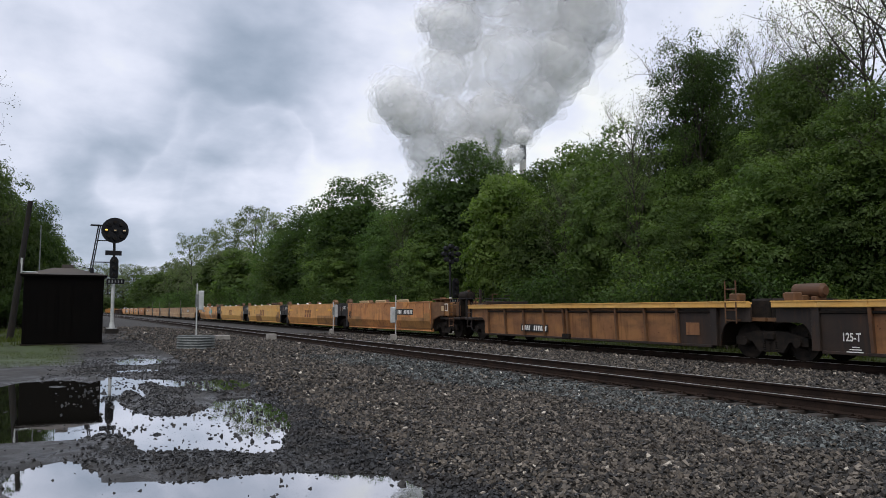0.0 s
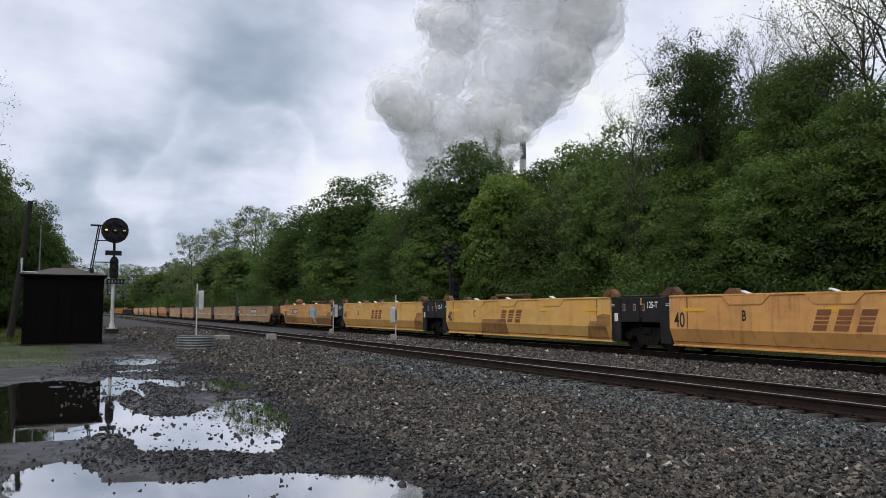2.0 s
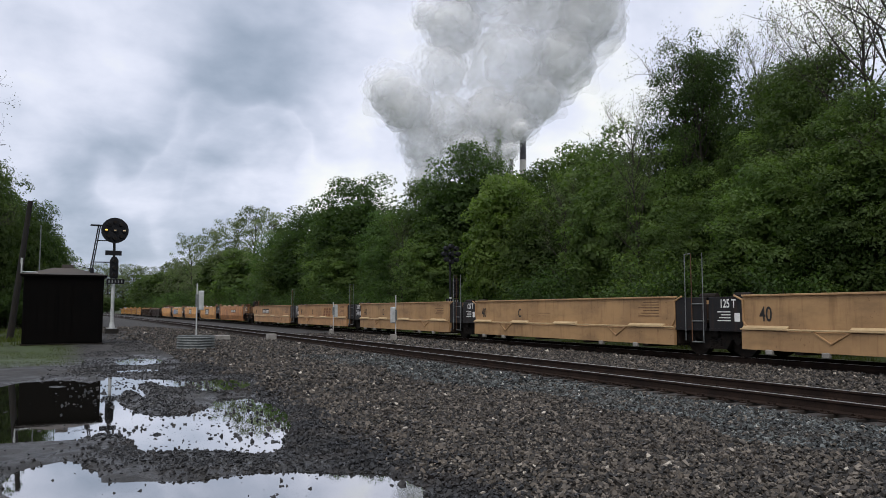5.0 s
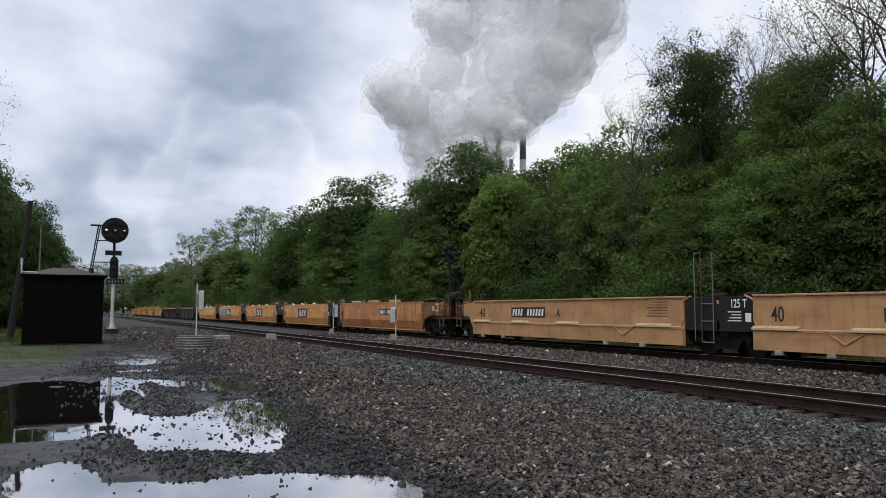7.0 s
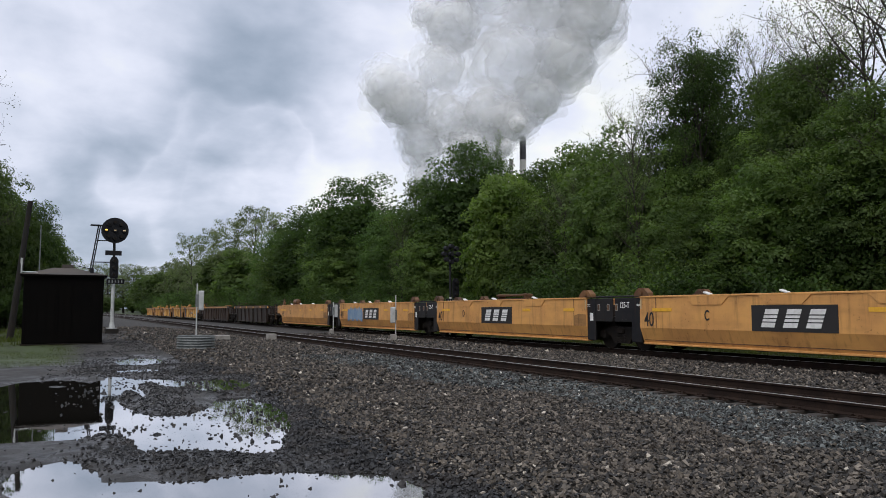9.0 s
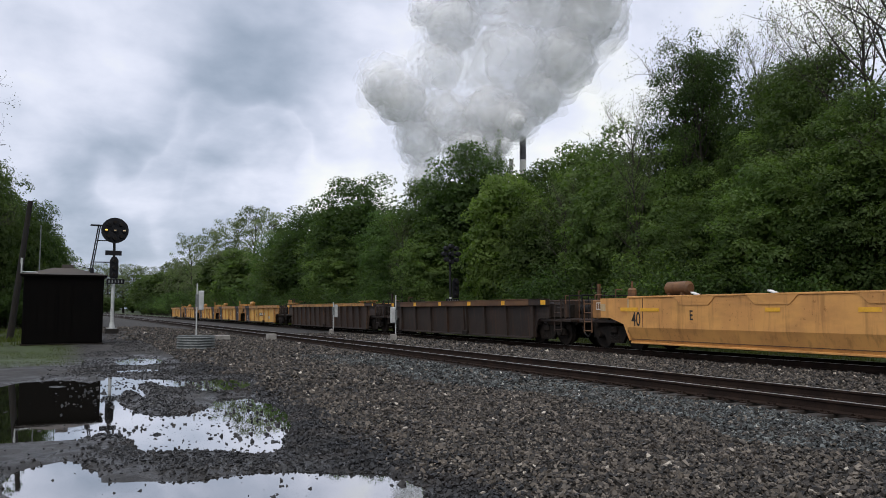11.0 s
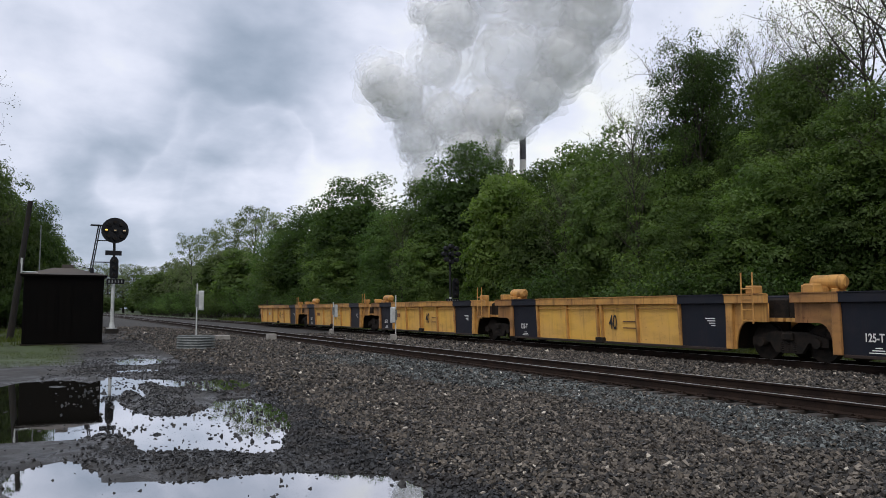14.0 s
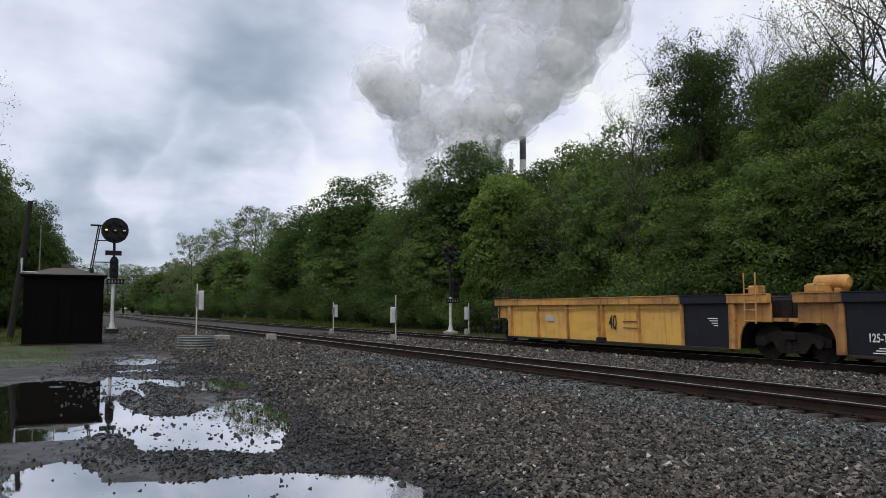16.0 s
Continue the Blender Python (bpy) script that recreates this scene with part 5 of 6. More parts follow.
build_train()
# ---- beside the tracks ----
def at_ground(x, y, dz=0.0):
    return float(ground_z(x, y)) + dz


def make_hut():
    x, y = -0.05, 37.4
    z = 0.13
    hut = thing("relay_hut", "black steel relay hut with a low weathered hipped roof", "hut", pose(x, y, z))
    w, d, h = 3.15, 2.6, 2.98
    part("wall", box(B(), (0, d / 2, 0.12 + h / 2), (w, d, h), bevel=0.02), M["hut"], hut)
    for k in (-w / 2 + 0.05, w / 2 - 0.05, -0.25, 0.28):
        part("wall_seam", box(B(), (k, -0.008, 0.12 + h / 2), (0.05, 0.03, h - 0.1)), M["hut"], hut)
    for i in range(9):
        part("wall_rib", box(B(), (-w / 2 + 0.2 + i * (w - 0.4) / 8, -0.006, 0.12 + h / 2), (0.03, 0.012, h - 0.2)), M["hut"], hut)
    bm = B()
    e, top = 0.14, h + 0.12
    lo = [bm.verts.new(p) for p in ((-w / 2 - e, -e, top), (w / 2 + e, -e, top), (w / 2 + e, d + e, top), (-w / 2 - e, d + e, top))]
    up = [bm.verts.new(p) for p in ((-0.45, d / 2 - 0.3, top + 0.34), (0.35, d / 2 - 0.3, top + 0.34), (0.35, d / 2 + 0.3, top + 0.34), (-0.45, d / 2 + 0.3, top + 0.34))]
    for i in range(4):
        bm.faces.new((lo[i], lo[(i + 1) % 4], up[(i + 1) % 4], up[i]))
    bm.faces.new(up)
    bm.faces.new(lo[::-1])
    roof = part("roof", bm, M["hut_roof"], hut, "low grey-brown hipped roof")
    part("vent", box(B(), (0.1, d / 2, top + 0.42), (0.5, 0.4, 0.16), bevel=0.02), M["hut_roof"], roof)
    part("fascia", box(B(), (0, d / 2, top - 0.04), (w + 2 * e, d + 2 * e, 0.07)), M["hut"], roof)
    part("base_frame", box(B(), (0, d / 2, 0.05), (w + 0.1, d + 0.1, 0.12)), M["iron"], hut)
    part("door_step", box(B(), (0.55, -0.3, 0.02), (1.2, 0.5, 0.06), bevel=0.01), M["iron"], hut)
    pipe_bm = pipe(B(), [(-w / 2 - 0.1, -0.05, top + 0.1), (-w / 2 + 0.5, 0.1, top + 0.08)], 0.03)
    cyl(pipe_bm, (-w / 2 - 0.1, -0.05, top + 0.05), (-w / 2 - 0.1, -0.05, top + 0.62), 0.03, 0.03, 8)
    cyl(pipe_bm, (-w / 2 - 0.1, -0.05, top + 0.45), (-w / 2 - 0.1, -0.05, top + 0.68), 0.05, 0.05, 8)
    part("antenna", pipe_bm, M["alu"], hut, "short pale antenna")
    conduit = box(B(), (w / 2 - 0.5, 0.3, top + 0.2), (0.16, 0.16, 0.26), bevel=0.03)
    pipe(conduit, [(w / 2 - 0.5, 0.3, top + 0.28), (w / 2 - 1.1, 0.5, top + 0.42)], 0.02)
    part("roof_conduit", conduit, M["signal_black"], hut)


def disc_head(sig, z, lit):
    """A round position-light head facing -y with its ring of lamps."""
    bm = cyl(B(), (0, 0.03, z), (0, -0.03, z), 0.74, 0.74, 40)
    head = part("target_disc", bm, M["signal_black"], sig, "round black target disc")
    for i in range(8):
        a = i * math.pi / 4
        dx, dz = 0.48 * math.cos(a), 0.48 * math.sin(a)
        hood = cyl(B(), (dx, -0.02, z + dz), (dx, -0.2, z + dz), 0.12, 0.11, 14)
        lamp = part("lamp_hood", hood, M["signal_black"], head)
        m = M["amber_lamp"] if lit and i == 4 else M["pale_lamp"] if lit and i == 0 else M["iron"]
        part("lens", box(B(), (dx, -0.205, z + dz), (0.15, 0.012, 0.07), bevel=0.004) if lit and i in (0, 4) else cyl(B(), (dx, -0.2, z + dz), (dx, -0.206, z + dz), 0.085, 0.085, 12), m, lamp)
    hood = cyl(B(), (0, -0.02, z), (0, -0.2, z), 0.12, 0.11, 14)
    lamp = part("lamp_hood", hood, M["signal_black"], head)
    part("lens", box(B(), (0, -0.205, z), (0.12, 0.012, 0.05), bevel=0.004) if lit else cyl(B(), (0, -0.2, z), (0, -0.206, z), 0.085, 0.085, 12), M["pale_lamp"] if lit else M["iron"], lamp)
    return head


def open_head(sig, z):
    """A position-light head with no disc: lamps on a star of brackets."""
    bm = B()
    for i in range(4):
        a = i * math.pi / 4
        box(bm, (0, 0.03, z), (1.1, 0.05, 0.05), Matrix.Rotation(a, 4, "Y"))
    head = part("lamp_bracket", bm, M["signal_black"], sig)
    for i in range(9):
        a, k = i * math.pi / 4, (0.5 if i < 8 else 0)
        dx, dz = k * math.cos(a), k * math.sin(a)
        hood = cyl(B(), (dx, 0.0, z + dz), (dx, -0.28, z + dz), 0.16, 0.13, 12)
        part("lamp_hood", hood, M["signal_black"], head)
    return head


def plate_bars(sig, z, w=0.95):
    """Number plate under the lower head: illegible figures as bars."""
    p = part("number_plate", box(B(), (0.1, -0.12, z), (w, 0.02, 0.28), bevel=0.004), M["signal_black"], sig, "black number plate")
    for i in range(5):
        part("figure_bar", box(B(), (0.1 - w / 2 + 0.14 + i * (w - 0.28) / 4, -0.134, z), (0.075, 0.008, 0.15)), M["galv"], p, "pale figure")


def make_signal(x, y, ground, height, lit, ladder):
    sig = thing("signal_mast", "position-light railway signal on a pale mast" + (", amber lamps lit" if lit else " beside the far track"), "railway signal", pose(x, y, ground, 0, 0, 3 if lit else 0), group="wayside signals")
    part("foundation", box(B(), (0, 0, 0.0), (0.7, 0.7, 0.5), bevel=0.03), M["pole_wood"] if lit else M["concrete"], sig)
    base = cyl(B(), (0, 0, 0.22), (0, 0, 0.30), 0.28, 0.28, 14)
    cyl(base, (0, 0, 0.30), (0, 0, 0.62), 0.17, 0.11, 14)
    part("mast_base", base, M["alu"], sig)
    low = height - 2.75
    part("mast", cyl(B(), (0, 0, 0.5), (0, 0, low), 0.1, 0.09, 14), M["alu"], sig, "pale silver mast")
    part("upper_mast", cyl(B(), (0, 0, low), (0, 0.08, height - 0.4), 0.08, 0.07, 12), M["signal_black"], sig)
    if lit:
        disc_head(sig, height, True)
        part("sign_board", box(B(), (-0.05, -0.1, height - 1.32), (0.88, 0.03, 0.28), bevel=0.01), M["signal_black"], sig, "dark blank sign board")
    else:
        open_head(sig, height)
    # lower head: three lamps in a row
    lz = low + 0.55
    body = extrude(B(), [(-0.2, lz - 0.6), (0.2, lz - 0.6), (0.23, lz - 0.4), (0.23, lz + 0.45), (0.12, lz + 0.66), (-0.12, lz + 0.66), (-0.23, lz + 0.45), (-0.23, lz - 0.4)], "y", -0.05, 0.0)
    ox = 0.0 if lit else 0.3
    hd = part("lower_head", body, M["signal_black"], sig, at=pose(ox, -0.1, 0))
    for k in (-0.38, 0.02, 0.42):
        lamp = part("lamp_hood", cyl(B(), (0, -0.04, lz + k), (0, -0.26, lz + k), 0.12, 0.1, 12), M["signal_black"], hd)
        part("lens", cyl(B(), (0, -0.25, lz + k), (0, -0.262, lz + k), 0.07, 0.07, 12), M["iron"], lamp)
    plate_bars(sig, low - 0.22)
    if ladder:
        bm = B()
        for a, b in (((-1.25, 0.35, low + 0.2), (-0.85, 0.35, height + 0.28)), ((-1.12, 0.75, low + 0.2), (-0.72, 0.75, height + 0.28))):
            cyl(bm, a, b, 0.035, 0.035, 6)
        for k in range(9):
            t = k / 8
            za = low + 0.2 + (height + 0.08 - low) * t
            cyl(bm, (-1.25 + 0.4 * t, 0.35, za), (-1.12 + 0.4 * t, 0.75, za), 0.02, 0.02, 6)
        box(bm, (-0.95, 0.5, height + 0.3), (0.6, 0.5, 0.05))
        pipe(bm, [(-1.2, 0.35, low + 0.9), (0, 0.05, low + 0.9)], 0.03)
        pipe(bm, [(-0.95, 0.35, height - 0.6), (0, 0.05, height - 0.6)], 0.03)
        part("ladder", bm, M["signal_black"], sig, "dark access ladder")


def make_post(x, y, tall, side, box_z, label):
    z = at_ground(x, y, -0.03)
    post = thing("instrument_post", label, "instrument post", pose(x, y, z), group="instrument posts by the tracks")
    part("footing", box(B(), (0, 0, 0.16), (0.26, 0.26, 0.46), bevel=0.02), M["concrete"], post, "square concrete footing")
    part("pole", cyl(B(), (0.12, 0, 0.3), (0.12, 0, tall), 0.03, 0.03, 10), M["alu"], post)
    c = part("case", box(B(), (0.12 + side * 0.16, 0, box_z), (0.2, 0.24, 0.8), bevel=0.025), M["alu"], post, "pale grey equipment case")
    part("case_door", box(B(), (0.12 + side * 0.16, -0.125, box_z), (0.16, 0.015, 0.72), bevel=0.005), M["alu"], c)
    part("case_bracket", box(B(), (0.12, 0, box_z), (0.1, 0.14, 0.5)), M["galv"], post)
    return post


def make_culvert(x, y):
    z = at_ground(x, y, -0.08)
    c = thing("corrugated_well", "galvanised corrugated steel well ring in the gravel", "manhole ring", pose(x, y, z))
    bm = B()
    n, rings = 48, 44
    rows = []
    for k in range(rings + 1):
        h = 0.62 * k / rings
        r = 0.72 + 0.03 * math.sin(h / 0.62 * 2 * math.pi * 6)
        rows.append([bm.verts.new((r * math.cos(2 * math.pi * i / n), r * math.sin(2 * math.pi * i / n), h)) for i in range(n)])
    for a, b in zip(rows, rows[1:]):
        for i in range(n):
            bm.faces.new((a[i], a[(i + 1) % n], b[(i + 1) % n], b[i]))
    ring = part("ring_wall", bm, M["galv"], c, "corrugated wall", smooth=True)
    inner = B()
    bmesh.ops.create_circle(inner, cap_ends=True, segments=40, radius=0.71, matrix=Matrix.Translation((0, 0, 0.35)))
    part("fill", inner, M["ground"], c)


make_hut()
make_signal(2.45, 48.2, 0.38, 5.92, True, True)
make_signal(22.0, 43.7, 0.10, 5.15, False, False)
make_post(4.72, 32.7, 2.65, 1, 1.95, "pale instrument case on a post in a steel ring")
make_post(15.3, 47.3, 2.1, 1, 1.55, "pale instrument case on a thin post between tracks")
make_post(14.9, 36.0, 2.35, -1, 1.35, "white instrument case on a thin post between tracks")
make_post(22.6, 42.6, 2.0, -1, 1.35, "white instrument case beside the far signal")
make_culvert(4.72, 31.9)


def make_cover(x, y, z, s, mat, name, label):
    t = tagged(new(name, mesh_of(box(B(), (0, 0, s[2] / 2), s, bevel=0.03), name)), label, "junction box")
    t.data.materials.append(mat)
    t.matrix_basis = pose(x, y, z, 0, 0, 8)


make_cover(7.1, 40.0, at_ground(7.1, 40.0, -0.02), (0.85, 0.55, 0.27), M["concrete"], "cable_box", "low pale concrete cable box in the gravel")
make_cover(9.35, 38.6, at_ground(9.35, 38.6, -0.02), (0.42, 0.4, 0.36), M["concrete"], "marker_block", "small concrete block beside the track")
make_cover(15.2, 37.2, at_ground(15.2, 37.2, -0.02), (0.5, 2.4, 0.1), M["concrete"], "cable_trough", "long flat concrete cable lid between tracks")
make_cover(13.9, 43.5, at_ground(13.9, 43.5, -0.02), (0.7, 3.4, 0.12), M["rail_side"], "spare_tie", "rusty timber lying between the tracks")


def make_pole():
    p = thing("leaning_pole", "leaning black wooden pole at the edge of the trees", "utility pole", pose(-2.42, 44.0, 0.15, 0, 5.3, 0))
    part("pole_shaft", cyl(B(), (0, 0, -0.3), (0, 0, 7.1), 0.17, 0.12, 14), M["pole_wood"], p)
    w = thing("whip_antenna", "thin grey whip antenna behind the hut", "antenna", pose(-1.31, 46.5, 0.2))
    part("antenna_rod", cyl(B(), (0, 0, 0), (0, 0, 6.05), 0.05, 0.025, 8), M["galv"], w)


make_pole()
# ---- trees and undergrowth ----
def tube(verts, faces, pts, radii, n=5):
    """Adds a tapered tube along pts to the lists."""
    start = len(verts)
    up = Vector((0.3, 0.2, 1))
    for i, (p, r) in enumerate(zip(pts, radii)):
        d = (pts[min(i + 1, len(pts) - 1)] - pts[max(i - 1, 0)]).normalized()
        u = d.cross(up if abs(d.z) < 0.95 else Vector((1, 0, 0))).normalized()
        w = d.cross(u)
        for k in range(n):
            a = 2 * math.pi * k / n
            verts.append(p + (u * math.cos(a) + w * math.sin(a)) * r)
    for i in range(len(pts) - 1):
        for k in range(n):
            a, b = start + i * n + k, start + i * n + (k + 1) % n
            faces.append((a, b, b + n, a + n))


def bough(rng, base, heading_v, length, r0, bend, steps=5):
    """A crooked branch: points and radii."""
    pts, d, p = [base], heading_v.normalized(), base
    for i in range(steps):
        d = (d + Vector((rng.uniform(-1, 1), rng.uniform(-1, 1), rng.uniform(-0.6, 1) + bend)) * 0.22).normalized()
        p = p + d * (length / steps)
        pts.append(p)
    return pts, [r0 * (1 - 0.8 * i / steps) for i in range(steps + 1)]


def leaves(rng, centres, spread, per, size, mat, name, flat=0.8, inner=0, hollow=0.0, heart=None):
    """A mesh of small leaf blades in clumps round the centres, shaded with the round of their clump. inner: how many of the last clumps close the crown
    with larger leaves; hollow: share of a clump's radius left empty; heart: the crown's middle."""
    spread = np.asarray(spread, float)
    counts = np.maximum(3, per * np.clip((spread / spread.mean()) ** 2, 0.3, 2.5)).astype(int)
    c, s = np.repeat(np.array([q[:] for q in centres]), counts, 0), np.repeat(spread, counts)
    n = len(c)
    d = rng.normal(0, 1, (n, 3))
    d /= np.linalg.norm(d, axis=1)[:, None]
    size = np.full(n, size)
    rad = rng.random(n) ** 0.7
    if hollow:
        # most leaves sit on the upper round of a clump
        d[:, 2] = np.where((d[:, 2] < -0.15) & (rng.random(n) < 0.6), -d[:, 2], d[:, 2])
        rad = hollow + (1.12 - hollow) * rad
    if inner:
        size[-int(counts[-inner:].sum()):] *= 2.0
    p = c + d * (rad * s)[:, None] * np.array([1, 1, flat])
    lay = d * 0.7 + rng.normal(0, 0.55, (n, 3)) + np.array([0, 0, 0.5])
    a = np.cross(lay, rng.normal(0, 1, (n, 3)))
    a /= np.linalg.norm(a, axis=1)[:, None]
    b = np.cross(lay, a)
    b /= np.linalg.norm(b, axis=1)[:, None] + 1e-6
    lay /= np.linalg.norm(lay, axis=1)[:, None]
    L = (size * rng.uniform(0.6, 1.4, n))[:, None]
    v = np.stack([p - a * L * 0.5 - b * L * 0.48, p - a * L * 0.5 + b * L * 0.48, p + a * L * 0.65], 1)
    v = v[:, ::-1]
    g = np.cross(v[:, 1] - v[:, 0], v[:, 2] - v[:, 0])
    wrong = (g * lay).sum(1) < 0
    v[wrong] = v[wrong][:, ::-1]
    me = joined(name, v.reshape(-1, 3), np.arange(n * 3).reshape(-1, 3), mat, True)
    soft = d * 0.8 + lay * 0.3 + np.array([0, 0, 0.2])
    if heart is not None:
        out = p - np.array(heart[:])
        soft += 0.35 * out / (np.linalg.norm(out, axis=1)[:, None] + 1e-6)
    soft /= np.linalg.norm(soft, axis=1)[:, None]
    me.normals_split_custom_set_from_vertices(np.repeat(soft, 3, 0).tolist())
    return me


def tree_kind(seed, height, reach, clear, per=46, leaf=0.2, limbs=26, clump=0.85, mat="leaf_mid", twiggy=0, shell=0, simple=False, core=True):
    """Meshes of a trunk with limbs and of its crown. shell: clumps that round off a dense crown; simple: no side branches."""
    rng, nrng = random.Random(seed), np.random.default_rng(seed)
    tv, tf, tips = [], [], []
    top = Vector((rng.uniform(-0.5, 0.5), rng.uniform(-0.5, 0.5), height * 0.9))
    spine = []
    for i in range(8):
        t = i / 7
        spine.append(Vector((top.x * t + rng.uniform(-0.16, 0.16) * (i > 0), top.y * t + rng.uniform(-0.16, 0.16) * (i > 0), top.z * t)))
    r0 = 0.016 * height
    tube(tv, tf, spine, [r0 * (1.25 if i == 0 else 1) * (1 - 0.85 * i / 7) for i in range(8)], 8)
    for k in range(limbs):
        t = clear + (0.98 - clear) * (k + rng.random()) / limbs
        i = min(int(t * 7), 6)
        base = spine[i].lerp(spine[i + 1], t * 7 - i)
        a = k * 2.4 + rng.uniform(-0.4, 0.4)
        q = (t - clear) / (1 - clear)
        prof = (0.6 + 0.8 * q) if q < 0.4 else 0.92 * math.sqrt(max(0.05, 1 - ((q - 0.4) / 0.68) ** 2))
        ln = reach * prof * rng.uniform(0.8, 1.2) * (0.85 if shell else 1)
        d = Vector((math.cos(a), math.sin(a), 0.2 + 0.75 * q + rng.uniform(-0.1, 0.2)))
        pts, rad = bough(rng, base, d, ln, r0 * 0.42 * (1 - 0.6 * t), 0.15)
        tube(tv, tf, pts, rad, 4 if simple else 5)
        tips.append(pts[-1])
        for m in range(0 if simple else 4 + twiggy):
            j = rng.randint(2, 5)
            dd = Vector((rng.uniform(-1, 1), rng.uniform(-1, 1), rng.uniform(-0.4, 0.8))) + (pts[-1] - pts[0]).normalized() * 0.8
            sp, sr = bough(rng, pts[j], dd, ln * rng.uniform(0.25, 0.45), max(0.012, rad[j] * 0.6), 0.1, 3)
            tube(tv, tf, sp, sr, 4)
            tips += [sp[-1], sp[2]] if m < 3 and not shell else [sp[-1]]
            for w in range(twiggy):
                d3 = Vector((rng.uniform(-1, 1), rng.uniform(-1, 1), rng.uniform(-0.3, 1)))
                s3, r3 = bough(rng, sp[rng.randint(1, 3)], d3, ln * 0.2, 0.014, 0.1, 3)
                tube(tv, tf, s3, [max(0.007, x) for x in r3], 3)
                tips.append(s3[-1])
    trunk = joined("trunk", np.array([v[:] for v in tv]), np.array(tf), M["bark"])
    sizes = list(nrng.uniform(0.6, 1.25, len(tips)) * clump)
    if not shell:
        return trunk, leaves(nrng, tips, sizes, per, leaf, M[mat], "crown")
    # lobes of foliage over a lopsided egg, with deep folds between them
    tips, sizes = tips[::3], sizes[::3]
    mid, tall = height * (0.5 + 0.5 * clear), height * (1 - clear) * 0.5
    off = Vector((seed * 1.7, seed * 0.9, seed * 2.3))
    for k in range(shell):
        z = 1 - 2 * (k + 0.5) / shell
        a = k * 2.39996
        d = Vector((math.cos(a) * math.sqrt(1 - z * z), math.sin(a) * math.sqrt(1 - z * z), z))
        lump = 0.86 + 0.28 * noise.fractal(d * 1.7 + off, 0.9, 2.0, 3) + rng.uniform(-0.12, 0.08)
        girth = 1.0 if z > -0.2 else 1.0 - 0.25 * (-0.2 - z)
        r = clump * rng.uniform(0.6, 1.3)
        tips.append(Vector((d.x * reach * girth * lump, d.y * reach * girth * lump, mid + d.z * (tall - r * 0.5) * min(1.05, lump + 0.1))))
        sizes.append(r)
    deep = max(6, shell // 4) if core else 0
    for k in range(deep):
        z = 0.85 - 1.7 * (k + 0.5) / deep
        a = k * 2.39996
        w = math.sqrt(1 - z * z) * reach * 0.5
        tips.append(Vector((math.cos(a) * w, math.sin(a) * w, mid + z * tall * 0.6)))
        sizes.append(clump * 1.2)
    return trunk, leaves(nrng, tips, sizes, per, leaf, M[mat], "crown", 0.74 if core else 0.95, deep, 0.45, Vector((0, 0, mid - tall * 0.3)))


FULL = {"deep": 13.5, "deep2": 12.0, "mid": 14.0, "mid2": 11.0, "bright": 9.0, "thin": 14.5, "bare": 15.5, "pale": 14.0, "open": 15.0}
KINDS = {
    "thin": tree_kind(16, 14.5, 4.4, 0.3, per=12, leaf=0.13, limbs=20, mat="leaf_mid", twiggy=2),
    "bare": tree_kind(17, 15.5, 5.2, 0.3, per=6, leaf=0.08, limbs=22, mat="leaf_pale", twiggy=3),
    "pale": tree_kind(18, 14.0, 4.2, 0.08, per=22, leaf=0.24, limbs=26, clump=0.9, mat="leaf_pale"),
    "open": tree_kind(19, 15.0, 4.6, 0.42, per=330, leaf=0.10, limbs=18, clump=0.95, mat="leaf_deep", shell=36, twiggy=1, core=False),
    "far_deep": tree_kind(21, 13.5, 4.4, 0.04, per=90, limbs=14, leaf=0.40, clump=1.5, mat="leaf_deep", shell=48, simple=True),
    "far_mid": tree_kind(22, 14.0, 4.4, 0.04, per=90, limbs=14, leaf=0.40, clump=1.5, mat="leaf_mid", shell=48, simple=True),
    "far_pale": tree_kind(23, 14.0, 4.2, 0.12, per=72, limbs=26, leaf=0.17, clump=0.72, mat="leaf_pale", shell=90, simple=True, core=False),
}
# the leafy kinds, with fine leaves for the near rows and larger ones past forty metres
for key, seed, tall, reach, clear, clump, lobes, mat in (("deep", 11, 13.5, 4.2, 0.06, 1.12, 94, "leaf_deep"), ("deep2", 12, 12.0, 4.6, 0.05, 1.12, 94, "leaf_deep"), ("mid", 13, 14.0, 4.0, 0.06, 1.08, 94, "leaf_mid"),
                                                         ("mid2", 14, 11.0, 4.0, 0.04, 1.0, 88, "leaf_mid"), ("bright", 15, 9.0, 3.0, 0.04, 0.76, 84, "leaf_bright")):
    KINDS[key] = tree_kind(seed, tall, reach, clear, per=360, leaf=0.112, limbs=18, clump=clump, mat=mat, shell=lobes)
    KINDS[key + "_mid"] = tree_kind(seed, tall, reach, clear, per=170, leaf=0.17, limbs=18, clump=clump, mat=mat, shell=lobes)
COARSE = {"deep": "far_deep", "deep2": "far_deep", "mid": "far_mid", "mid2": "far_mid", "bright": "far_mid", "thin": "far_pale", "pale": "far_pale", "bare": "far_pale", "open": "far_deep"}
TREE_LABEL = {"deep": "dense dark green broadleaf tree", "deep2": "wide dark green broadleaf tree", "mid": "tall green broadleaf tree",
              "mid2": "rounded green broadleaf tree", "bright": "young yellow-green broadleaf tree", "thin": "thin-crowned tree with gaps",
              "bare": "half-bare tree with twisting dark limbs", "pale": "thinly leaved spring tree with haze in its pale colour", "open": "tall open tree with a bare dark trunk"}


